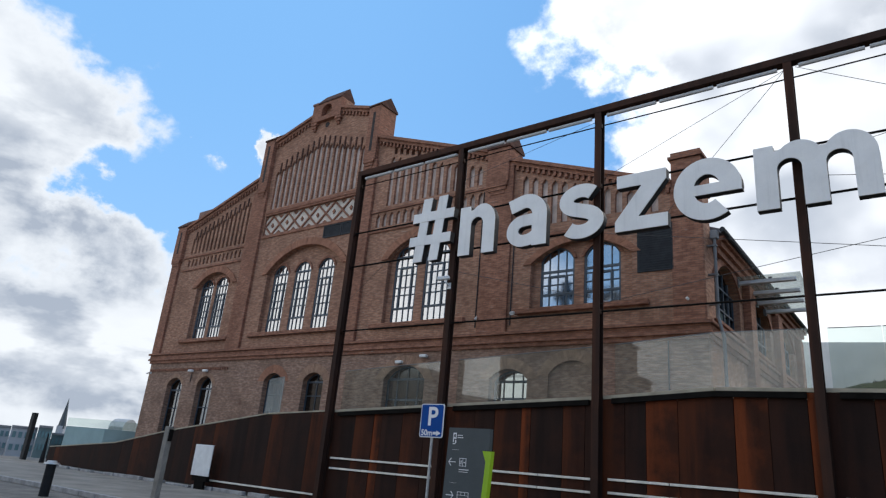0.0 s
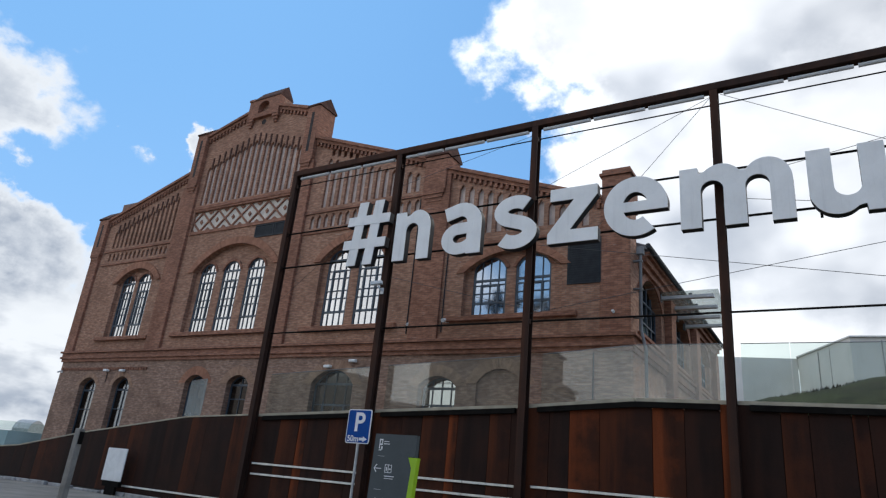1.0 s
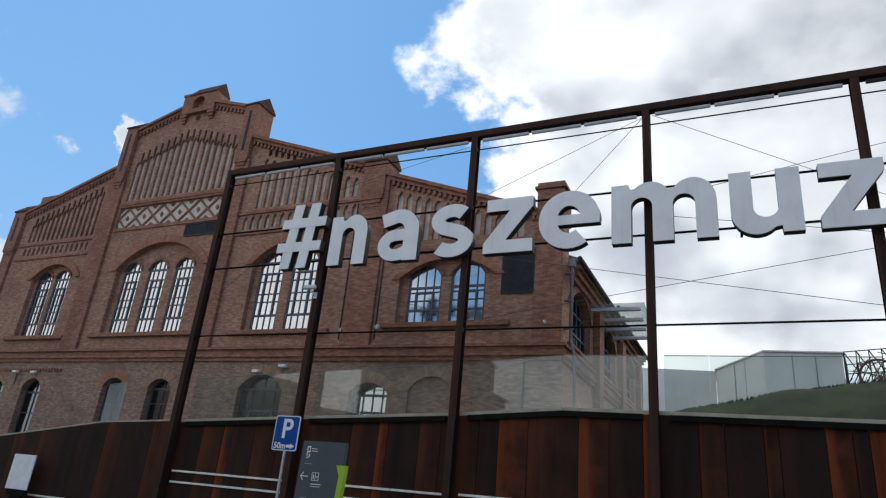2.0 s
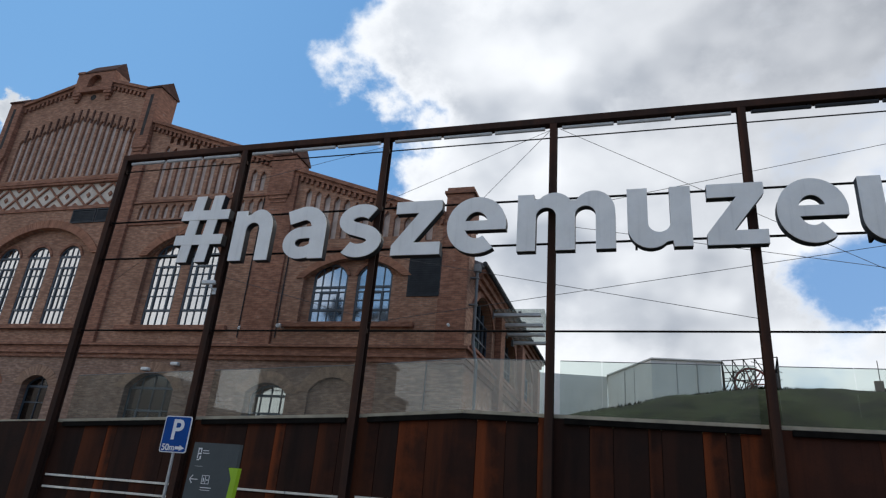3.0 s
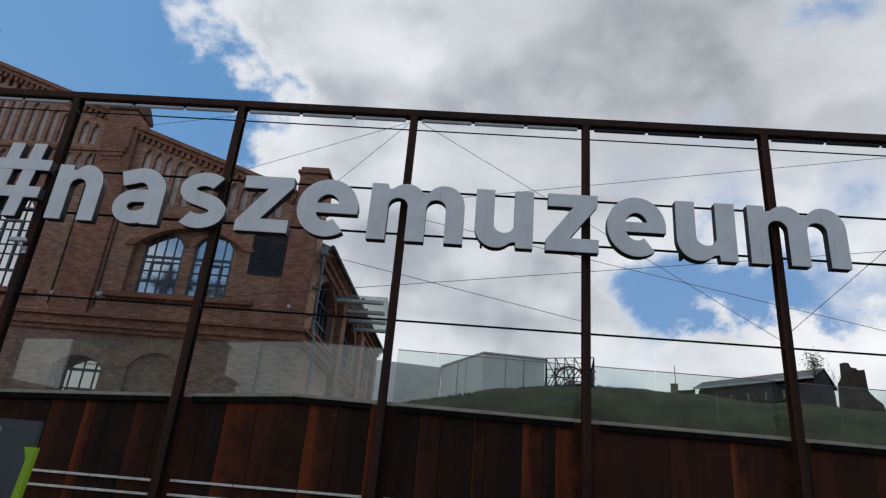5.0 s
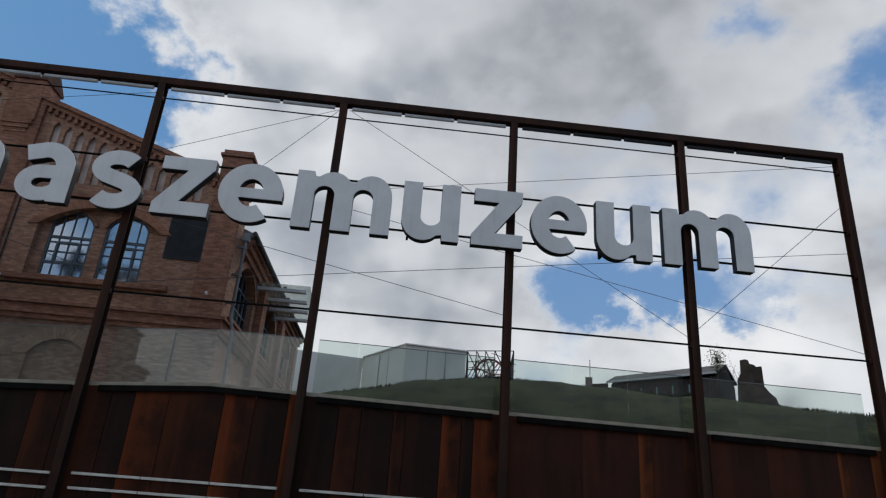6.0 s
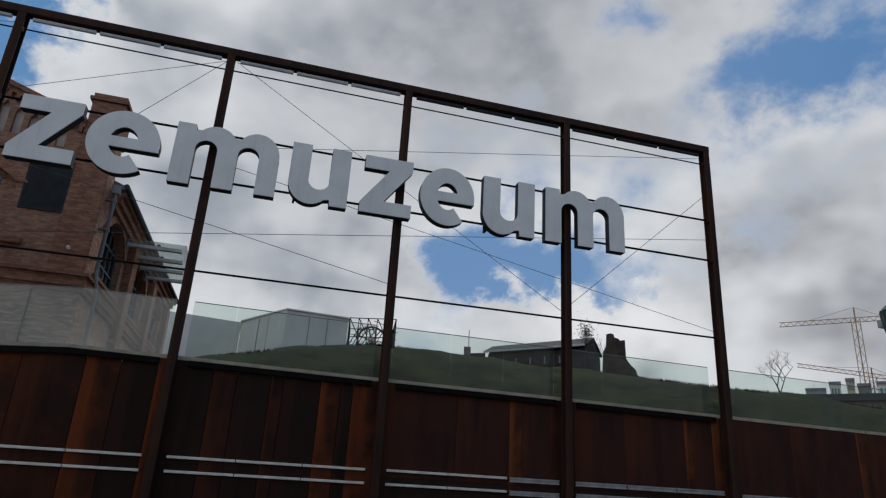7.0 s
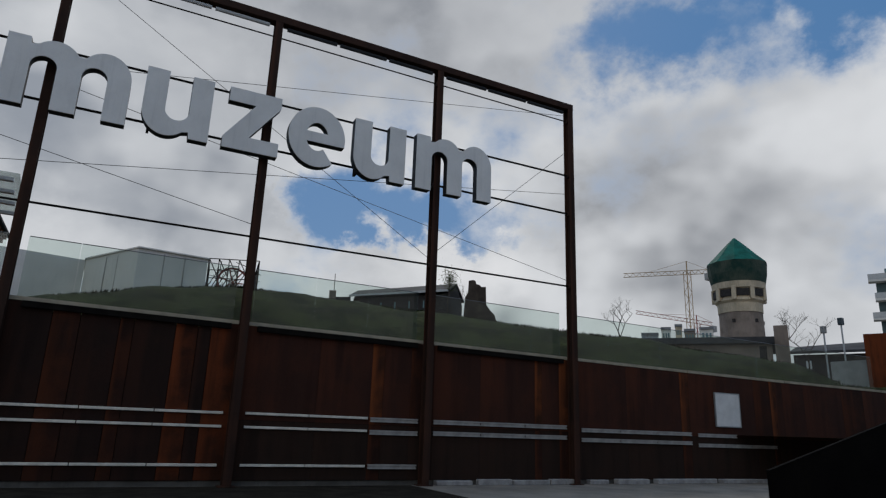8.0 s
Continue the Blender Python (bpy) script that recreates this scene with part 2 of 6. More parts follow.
BRICK = brick_material("facade_brick", (0.420, 0.214, 0.136), (0.550, 0.298, 0.190), (0.310, 0.230, 0.172), soot=0.5)
BRICK_RED = brick_material("red_facing_brick", (0.360, 0.168, 0.104), (0.450, 0.216, 0.136), (0.250, 0.146, 0.110), soot=0.45)
BRICK_OLD = brick_material("plinth_brick", (0.345, 0.208, 0.145), (0.455, 0.288, 0.205), (0.290, 0.225, 0.180), soot=0.6)
BRICK_PIECE = material("arch_brick", (0.40, 0.250, 0.170), 0.9, vary=0.2, scale=4.0, fine=60.0, piece=0.45)
RED_PIECE = material("red_arch_brick", (0.39, 0.188, 0.118), 0.9, vary=0.18, scale=4.0, fine=60.0, piece=0.45)
# dark brick of the caps; on the gable ribs it paints their shadow
BRICK_DARK = brick_material("dark_and_shaded_brick", (0.110, 0.050, 0.036), (0.150, 0.070, 0.050), (0.100, 0.070, 0.055))
PLASTER = material("old_plaster", (0.56, 0.455, 0.39), 0.9, vary=0.22, scale=1.6, streak=0.35)
PLASTER_DULL = material("dull_plaster", (0.24, 0.15, 0.12), 0.9, vary=0.25, scale=1.6, streak=0.4)
FRIEZE = material("frieze_plaster", (0.62, 0.55, 0.465), 0.9, vary=0.15, scale=2.0, streak=0.2)
WINDOW_FRAME = material("blue_grey_window_paint", (0.055, 0.075, 0.095), 0.5, vary=0.2)
PANE = glass_material("window_pane", (0.30, 0.33, 0.35), 0.09, coat=0.50)
BRIGHT_PANE = glass_material("clean_window_pane", (0.22, 0.26, 0.28), 0.06, coat=0.36)
MIRROR_PANE = glass_material("old_window_pane", (0.22, 0.26, 0.26), 0.10, coat=0.13)
# its haze is a pale diffuse veil that paints the milky reflection
BALUSTRADE = glass_material("balustrade_glass", (0.89, 0.94, 0.92), 0.02, haze=0.030, coat=0.018)
# strong pale haze paints the bright sky reflected in the end pane
END_GLASS = glass_material("sky_hazed_end_glass", (0.62, 0.66, 0.66), 0.08, haze=0.30, coat=0.10)
MILK_GLASS = glass_material("frosted_glass", (0.80, 0.84, 0.83), 0.2, haze=0.25)
LOUVRE = material("dark_louvre", (0.035, 0.038, 0.042), 0.6, vary=0.2)
CORTEN = [corten_material("corten_dark", (0.021, 0.0115, 0.0088), (0.055, 0.0185, 0.0098), 0.40),
          corten_material("corten_brown", (0.030, 0.0126, 0.0083), (0.095, 0.0265, 0.0098), 0.72),
          corten_material("corten_orange", (0.042, 0.0150, 0.0080), (0.165, 0.0390, 0.0115), 1.0),
          corten_material("corten_red", (0.043, 0.0175, 0.0120), (0.110, 0.0320, 0.0140), 0.42)]
CORTEN_STREAK = corten_material("corten_orange_runs", (0.050, 0.0185, 0.0095), (0.215, 0.058, 0.0160), 0.9)
CORTEN_DAMP = corten_material("corten_damp", (0.0270, 0.0160, 0.0115), (0.046, 0.0205, 0.0125), 0.4)
STEEL = corten_material("rusted_steel", (0.036, 0.020, 0.0150), (0.100, 0.038, 0.020), 0.45)
BLACK = material("black_steel", (0.010, 0.009, 0.008), 0.9, vary=0.3, gloss=0.05)
CABLE = material("wire_rope", (0.05, 0.05, 0.05), 0.5, vary=0.1, bump=0.0)
TUBE = material("grey_light_tube", (0.52, 0.53, 0.53), 0.45, vary=0.1, scale=2.0)
WHITE_METAL = material("white_letter_sheet", (0.74, 0.735, 0.71), 0.5, vary=0.07, scale=1.2, bump=0.05, streak=0.14)
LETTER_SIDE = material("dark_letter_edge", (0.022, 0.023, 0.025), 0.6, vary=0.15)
COPING = material("pale_coping", (0.38, 0.335, 0.25), 0.8, vary=0.18, scale=2.0)
CONCRETE = material("concrete", (0.36, 0.35, 0.33), 0.9, vary=0.2, scale=0.9, streak=0.25)
PAVING = material("paving", (0.255, 0.232, 0.200), 0.9, vary=0.22, scale=0.7, fine=14.0, bump=0.3)
ROAD = material("setts", (0.170, 0.155, 0.136), 0.85, vary=0.3, scale=1.6, fine=9.0, bump=0.6)
KERB = material("granite_kerb", (0.33, 0.32, 0.31), 0.85, vary=0.25, scale=4.0)
ALUMINIUM = material("aluminium_strip", (0.74, 0.70, 0.61), 0.5, metal=0.05, vary=0.2, scale=2.5, streak=0.2)
ZINC = material("zinc_roof", (0.20, 0.205, 0.21), 0.6, metal=0.4, vary=0.2, scale=0.5)
SIGN_BLUE = material("blue_sign_face", (0.007, 0.062, 0.27), 0.6, vary=0.06, bump=0.0, gloss=0.1)
SIGN_WHITE = material("white_sign_print", (0.72, 0.73, 0.74), 0.5, vary=0.04, bump=0.0)
SLATE = material("slate_grey_panel", (0.044, 0.057, 0.062), 0.5, vary=0.08, bump=0.0)
LIME = material("lime_green_panel", (0.27, 0.46, 0.012), 0.5, vary=0.06, bump=0.0)
WHITE_ALU = material("pale_aluminium", (0.62, 0.63, 0.63), 0.5, vary=0.1)
GALVANISED = material("galvanised_steel", (0.42, 0.43, 0.43), 0.45, metal=0.6, vary=0.15, scale=6.0)
CAMERA_WHITE = material("white_plastic", (0.72, 0.72, 0.70), 0.5, vary=0.08)
GRASS = material("turf", (0.016, 0.027, 0.008), 0.95, vary=0.6, scale=0.45, fine=3.5, bump=1.0, tint=(0.027, 0.034, 0.010), gloss=0.05)
CLADDING = material("pale_concrete_cladding", (0.72, 0.69, 0.63), 0.9, vary=0.10, scale=0.25, streak=0.18)
NET_GREEN = material("green_scaffold_net", (0.010, 0.135, 0.100), 0.75, vary=0.35, scale=0.6, streak=0.4)
TOWER_STONE = material("tower_render", (0.56, 0.465, 0.335), 0.9, vary=0.25, scale=0.4, streak=0.5)
TOWER_BRICK = material("tower_brick", (0.25, 0.20, 0.165), 0.9, vary=0.25, scale=0.5, streak=0.25)
CRANE_YELLOW = material("crane_paint", (0.44, 0.30, 0.17), 0.6, vary=0.2)
CRANE_RED = material("crane_red_paint", (0.32, 0.08, 0.06), 0.6, vary=0.2)
RED_WHEEL = material("red_wheel_paint", (0.16, 0.035, 0.03), 0.6, vary=0.3)
DARK_TIMBER = material("dark_timber", (0.045, 0.040, 0.038), 0.8, vary=0.3, streak=0.3)
BARK = material("bark", (0.075, 0.060, 0.048), 0.95, vary=0.3, scale=3.0)
LEAF = material("spring_leaf", (0.075, 0.090, 0.028), 0.8, vary=0.35, scale=5.0, bump=0.0)
FACADE_GREY = material("grey_render", (0.36, 0.38, 0.40), 0.85, vary=0.15, scale=0.08)
TEAL_GLASS = material("tinted_glazing", (0.11, 0.20, 0.215), 0.15, vary=0.15, scale=0.3, bump=0.0)
SOIL = material("dark_gravel", (0.030, 0.026, 0.020), 0.95, vary=0.4, scale=2.0, fine=12.0, bump=0.8, gloss=0.05)
WEATHERED = material("weathered_timber_grey", (0.23, 0.215, 0.19), 0.8, vary=0.25, scale=3.0, streak=0.3)
PARAPET = material("near_black_rusted_plate", (0.0050, 0.0040, 0.0034), 0.9, vary=0.4, scale=1.2, streak=0.4, gloss=0.04)
PYLON = material("near_black_paint", (0.016, 0.018, 0.020), 0.6, vary=0.15, gloss=0.15)
GRATE = material("dull_grating_rail", (0.40, 0.39, 0.37), 0.5, metal=0.3, vary=0.25, scale=3.0)
DAMP_CONCRETE = material("damp_concrete", (0.10, 0.095, 0.085), 0.9, vary=0.3, scale=1.2, streak=0.3)
RUIN = material("charred_masonry", (0.075, 0.058, 0.046), 0.95, vary=0.4, scale=1.2, streak=0.3)
DARK_ROOF = material("dark_felt_roof", (0.060, 0.060, 0.062), 0.8, vary=0.25, scale=0.6)
FACADE_TEAL = material("grey_teal_panel", (0.115, 0.165, 0.17), 0.7, vary=0.2, scale=0.1)
PALE_TEAL = material("pale_teal_glazing", (0.30, 0.43, 0.43), 0.2, vary=0.2, scale=0.25, bump=0.0)
NET_DARK = material("dark_scaffold_net", (0.020, 0.082, 0.064), 0.8, vary=0.5, scale=0.5, streak=0.5, tint=(0.055, 0.065, 0.048))
VOID = material("dark_interior", (0.03, 0.03, 0.032), 0.9, vary=0.2, bump=0.0)
# ---- building helpers ----
from mathutils.geometry import delaunay_2d_cdt

def part(name, bm, mat, parent=None, label="", at=None):
    """Links a bmesh as one mesh object, under a thing or a part."""
    me = bpy.data.meshes.new(name)
    bmesh.ops.recalc_face_normals(bm, faces=bm.faces)
    bm.to_mesh(me)
    bm.free()
    return link_mesh(name, me, mat, parent, label, at)


def link_mesh(name, me, mat, parent=None, label="", at=None):
    if mat is not None and not me.materials:
        me.materials.append(mat)
    ob = new(name, me)
    if at is not None:
        ob.matrix_basis = at
    if parent is not None:
        ob.parent = parent
    if label:
        tagged(ob, label)
    return ob


def thing(name, label, category, at=(0, 0, 0), group="", kind=""):
    ob = new(name)
    ob.empty_display_size = 0.2
    ob.location = at
    return tagged(ob, label, category, group, kind)


def box(bm, x0, x1, y0, y1, z0, z1, bevel=0.0):
    m = Matrix.LocRotScale(((x0 + x1) / 2, (y0 + y1) / 2, (z0 + z1) / 2), None, (abs(x1 - x0), abs(y1 - y0), abs(z1 - z0)))
    made = bmesh.ops.create_cube(bm, size=1.0, matrix=m)
    if bevel:
        edges = {e for v in made["verts"] for e in v.link_edges}
        bmesh.ops.bevel(bm, geom=list(edges), offset=bevel, segments=1, affect="EDGES")
    return bm


def boxes(*rows, bevel=0.0):
    bm = bmesh.new()
    for r in rows:
        box(bm, *r, bevel=bevel)
    return bm


def prism(bm, loop, y0, y1):
    """Extrudes a loop of (x, z) points from y0 to y1."""
    a = [bm.verts.new((x, y0, z)) for x, z in loop]
    b = [bm.verts.new((x, y1, z)) for x, z in loop]
    n = len(loop)
    bm.faces.new(a)
    bm.faces.new(b[::-1])
    for i in range(n):
        bm.faces.new((a[i], b[i], b[(i + 1) % n], a[(i + 1) % n]))
    return bm


def rod(bm, a, b, r, sides=6, r2=None):
    a, b = Vector(a), Vector(b)
    way = b - a
    m = Matrix.Translation((a + b) / 2) @ way.to_track_quat("Z", "Y").to_matrix().to_4x4()
    bmesh.ops.create_cone(bm, cap_ends=True, segments=sides, radius1=r, radius2=r if r2 is None else r2, depth=way.length, matrix=m)
    return bm


def sheet(loops, y0, y1):
    """A plate between y0 and y1 in the x-z plane; the first loop is its outline, the others are holes through it."""
    flat, edges = [], []
    for loop in loops:
        n = len(flat)
        flat += [Vector(p) for p in loop]
        edges += [(n + i, n + (i + 1) % len(loop)) for i in range(len(loop))]
    pts, _, tris, _, _, _ = delaunay_2d_cdt(flat, edges, [], 0, 1e-5)
    co = np.array([tuple(p) for p in pts])
    tri = np.array([tuple(t) for t in tris])
    mid = co[tri].mean(1)
    inside = np.zeros(len(tri), int)
    for loop in loops:
        q = np.array(loop, float)
        r = np.roll(q, -1, 0)
        for (ax, az), (bx, bz) in zip(q, r):
            if az != bz:
                hit = ((az > mid[:, 1]) != (bz > mid[:, 1])) & (mid[:, 0] < (bx - ax) * (mid[:, 1] - az) / (bz - az) + ax)
                inside += hit
    tri = tri[inside % 2 == 1]
    n = len(co)
    verts = [(x, y0, z) for x, z in co] + [(x, y1, z) for x, z in co]
    faces = [tuple(int(v) for v in t) for t in tri] + [tuple(int(v) + n for v in t[::-1]) for t in tri]
    seen = {}
    for t in tri:
        for i in range(3):
            e = (int(t[i]), int(t[(i + 1) % 3]))
            seen[e] = seen.get(e, 0) + 1
    faces += [(e[1], e[0], e[0] + n, e[1] + n) for e in seen if (e[1], e[0]) not in seen]
    bm = bmesh.new()
    vs = [bm.verts.new(v) for v in verts]
    for f in faces:
        bm.faces.new([vs[i] for i in f])
    bmesh.ops.delete(bm, geom=[v for v in bm.verts if not v.link_faces], context="VERTS")
    bmesh.ops.recalc_face_normals(bm, faces=bm.faces)
    me = bpy.data.meshes.new("sheet")
    bm.to_mesh(me)
    bm.free()
    return me


def arched(x0, x1, z0, spring, top, steps=10):
    """Loop of an opening with a segmental or round head."""
    w, h = (x1 - x0) / 2, max(top - spring, 0.02)
    c = (x0 + x1) / 2
    r = (w * w + h * h) / (2 * h)
    half = math.asin(min(1.0, w / r)) if h <= w else math.pi / 2
    if h > w:
        pts = [(c + w * math.sin(-half + 2 * half * i / steps), spring + h * math.cos(-half + 2 * half * i / steps)) for i in range(steps + 1)]
    else:
        pts = [(c + r * math.sin(-half + 2 * half * i / steps), top - r + r * math.cos(-half + 2 * half * i / steps)) for i in range(steps + 1)]
    return [(x1, z0), (x0, z0)] + pts


def arch_band(bm, x0, x1, spring, top, width, y0, y1, foot=0.0, steps=14):
    """A raised band that follows an arched head, with short feet."""
    inner = arched(x0, x1, spring - foot, spring, top, steps)[2:]
    outer = arched(x0 - width, x1 + width, spring - foot, spring, top + width, steps)[2:]
    inner = [(x0, spring - foot)] + inner + [(x1, spring - foot)] if foot else inner
    outer = [(x0 - width, spring - foot)] + outer + [(x1 + width, spring - foot)] if foot else outer
    for i in range(len(inner) - 1):
        prism(bm, [inner[i], outer[i], outer[i + 1], inner[i + 1]], y0, y1)
    bmesh.ops.remove_doubles(bm, verts=bm.verts, dist=0.001)
    return bm


def footprint(bm, pts, z0, z1):
    a = [bm.verts.new((p.x, p.y, z0)) for p in pts]
    b = [bm.verts.new((p.x, p.y, z1)) for p in pts]
    n = len(pts)
    bm.faces.new(a[::-1])
    bm.faces.new(b)
    for i in range(n):
        bm.faces.new((a[i], a[(i + 1) % n], b[(i + 1) % n], b[i]))
    return bm


# ---- ground ----
def ground_height(x, y):
    drop = max(0.0, min(1.0, (-x - 56) / 40))
    return -9.0 * drop * drop * (3 - 2 * drop)


def build_ground():
    bm = bmesh.new()
    xs = [-3000, -900, -300, -160] + list(range(-110, -50, 5)) + [-40, -20, 0, 20, 40, 80, 300, 900, 3000]
    ys = [-3000, -600, -100, -40, 0, 10.2]
    ys2 = [60, 120, 300, 900, 3000]
    ys = ys + [18] + ys2
    grid = [[bm.verts.new((x, y, ground_height(x, y) - 0.14)) for x in xs] for y in ys]
    for j in range(len(ys) - 1):
        for i in range(len(xs) - 1):
            bm.faces.new((grid[j][i], grid[j][i + 1], grid[j + 1][i + 1], grid[j + 1][i]))
    tagged(part("ground", bm, ROAD), "grey stone sett road surface", "ground", kind="structure")
    pave = thing("pavement", "pale concrete pavement beside the rusted wall", "pavement", kind="structure")
    part("slab", boxes((-60, 60, 10.35, 16.9, -0.13, 0.0)), PAVING, pave)
    part("gravel_strip", boxes((-7.0, 7.6, 13.4, 16.5, -0.02, 0.006)), SOIL, pave, "dark gravel strip along the wall")
    bm = bmesh.new()
    box(bm, 0, 0.98, 10.2, 10.345, -0.139, 0.012, bevel=0.012)
    first = part("kerbstone", bm, KERB, pave)
    first.location = (-60, 0, 0)
    for i in range(1, 100):
        ob = link_mesh("kerbstone", first.data, None, pave)
        ob.location = (-60 + i, 0, 0)


build_ground()

# ---- the old engine hall ----
FY = 21.0                      # plane of the facade
X0, X1 = -38.3, -5.7
GABLE = [(-38.3, 14.5), (-36.4, 15.05), (-30.45, 16.85), (-30.45, 18.75), (-26.75, 19.9), (-24.4, 19.95), (-21.4, 18.75), (-21.4, 17.25), (-13.9, 14.55), (-13.9, 14.2), (-5.7, 11.35)]
LIGHTS = {  # each window: its lights, sill height, spring and top of a light, then the recess round them
    "a": ([(-34.48, -33.36), (-33.02, -31.95)], 7.52, 10.62, 10.98, (-35.1, -31.6, 10.62, 11.4)),
    "b": ([(-27.85, -26.75), (-26.15, -25.0), (-24.4, -23.3)], 7.55, 10.65, 11.08, (-28.55, -22.75, 10.75, 12.05)),
    "c": ([(-19.2, -17.95), (-17.45, -16.2)], 7.50, 10.50, 10.95, (-19.75, -15.75, 10.5, 11.45)),
    "d": ([(-11.7, -10.36), (-9.92, -8.58)], 7.62, 9.40, 9.85, (-12.2, -8.15, 9.35, 10.1)),
}
for _k, (_s, _sill, _sp, _t, _r) in list(LIGHTS.items()):      # set back from the face
    _q = 1.012
    LIGHTS[_k] = ([(a * _q - 0.03, b * _q + 0.03) for a, b in _s], _sill, (_sp - 1.45) * _q + 1.45, (_t - 1.45) * _q + 1.49, _r)
LOW = [(-36.05, -34.5, 0.85, 4.85, 5.27), (-33.06, -31.6, 1.0, 4.85, 5.32), (-27.3, -25.85, 2.6, 5.0, 5.4), (-24.35, -22.95, 2.6, 5.0, 5.38),
       (-19.2, -16.95, 1.9, 5.0, 5.6), (-13.8, -12.15, 2.6, 4.95, 5.33)]
BLIND = (-11.3, -9.45, 2.6, 5.05, 5.58)


COURSES = ((6.14, 6.30, 0.08), (6.30, 6.42, 0.16), (6.42, 6.62, 0.10), (6.62, 6.72, 0.20))


def voussoirs(parent, x0, x1, spring, top, width, y0, y1, mat):
    """An arch of separate bricks on end."""
    steps = max(9, int((x1 - x0 + 2 * (top - spring)) / 0.125))
    inner, outer = arched(x0, x1, spring, spring, top, steps)[2:], arched(x0 - width, x1 + width, spring, spring, top + width * 0.9, steps)[2:]
    rnd = random.Random(int(x0 * 100))
    for i in range(steps):
        a, b, c, d = [Vector(p) for p in (inner[i], inner[i + 1], outer[i + 1], outer[i])]
        g = 0.06
        a, b, c, d = a.lerp(b, g), b.lerp(a, g), c.lerp(d, g), d.lerp(c, g)
        bm = bmesh.new()
        prism(bm, [tuple(a), tuple(d), tuple(c), tuple(b)], y0 - rnd.uniform(0, 0.012), y1)
        part("brick", bm, mat, parent)


def slot(x, w, z0, z1):
    """A narrow blind arch with a pointed head."""
    return [(x + w / 2, z0), (x - w / 2, z0), (x - w / 2, z1 - w * 0.7), (x, z1), (x + w / 2, z1 - w * 0.7)]


def slots():
    out = {"pale": [], "dull": []}
    for i in range(17):                                   # tall strips under the main gable
        x = -29.25 + i * 0.428
        out["pale"].append(slot(x, 0.30, 14.72, 18.15 - abs(x + 25.8) * 0.30))
    for i in range(14):                                   # lower shoulder, dark
        x = -36.55 + i * 0.40
        out["dull"].append(slot(x, 0.20, 12.95, 14.05 + (x + 36.6) * 0.29))
    for i in range(15):                                   # small arches in a row
        x = -36.6 + i * 0.395
        out["pale"].append(slot(x, 0.22, 12.12, 12.62))
    for i in range(13):                                   # other shoulder
        x = -20.2 + i * 0.44
        out["pale"].append(slot(x, 0.27, 13.3, 15.95 - (x + 20.2) * 0.33))
    for i in range(15):
        x = -20.75 + i * 0.425
        out["pale"].append(slot(x, 0.25, 12.25, 12.95))
    for i in range(5):
        out["dull"].append(slot(-20.1 + i * 0.38, 0.20, 16.05 - i * 0.11, 16.5 - i * 0.12))
    for i in range(13):                                   # aisle
        x = -12.6 + i * 0.44
        out["pale"].append(slot(x, 0.27, 10.75 if x > -8.3 else 10.95, 13.25 - (x + 12.6) * 0.34))
    return out


def glazing(parent, x0, x1, z0, spring, top, y, cols=4, rows=(0.2, 0.47, 0.56, 0.76), pane=None, name="window"):
    """One arched metal light: outer frame, bars and a pane."""
    me = sheet([arched(x0, x1, z0, spring, top), arched(x0 + 0.07, x1 - 0.07, z0 + 0.07, spring, top - 0.07)], y - 0.04, y + 0.04)
    w = link_mesh(name, me, WINDOW_FRAME, parent)
    c, hw, h = (x0 + x1) / 2, (x1 - x0) / 2, top - z0

    def head(x):
        k = min(1.0, abs(x - c) / hw)
        return spring + (top - spring) * (1 - k * k) - 0.05
    bm = bmesh.new()
    for i in range(1, cols):
        x = x0 + (x1 - x0) * i / cols
        box(bm, x - 0.016, x + 0.016, y - 0.03, y + 0.03, z0 + 0.06, head(x))
    for i, r in enumerate(rows):
        z, t = z0 + h * r, 0.045 if i in (0, len(rows) - 1) else 0.02
        box(bm, x0 + 0.05, x1 - 0.05, y - 0.033, y + 0.033, z - t, z + t)
    part("glazing_bar", bm, WINDOW_FRAME, w)
    if cols == 4 and h > 2.0:
        a, b, za, zb = x0 + (x1 - x0) * 0.25, x0 + (x1 - x0) * 0.75, z0 + h * rows[0], z0 + h * rows[-2]
        part("casement", boxes((a - 0.04, a + 0.04, y - 0.05, y + 0.02, za, zb), (b - 0.04, b + 0.04, y - 0.05, y + 0.02, za, zb), (a + 0.04, b - 0.04, y - 0.05, y + 0.02, zb - 0.05, zb + 0.03)), WINDOW_FRAME, w)
    me = sheet([arched(x0 + 0.05, x1 - 0.05, z0 + 0.05, spring, top - 0.05)], y + 0.005, y + 0.013)
    link_mesh("pane", me, pane or PANE, w)
    return w


def saddle(x0, x1, y0, y1, z, eave, rise):
    """A saddle-backed cap with its ridge along x."""
    bm = bmesh.new()
    c = (y0 + y1) / 2
    prof = [(y0, z), (y1, z), (y1, z + eave), (c, z + eave + rise), (y0, z + eave)]
    a, b = [bm.verts.new((x0, y, q)) for y, q in prof], [bm.verts.new((x1, y, q)) for y, q in prof]
    bm.faces.new(a)
    bm.faces.new(b[::-1])
    for i in range(5):
        bm.faces.new((a[i], b[i], b[(i + 1) % 5], a[(i + 1) % 5]))
    return bm


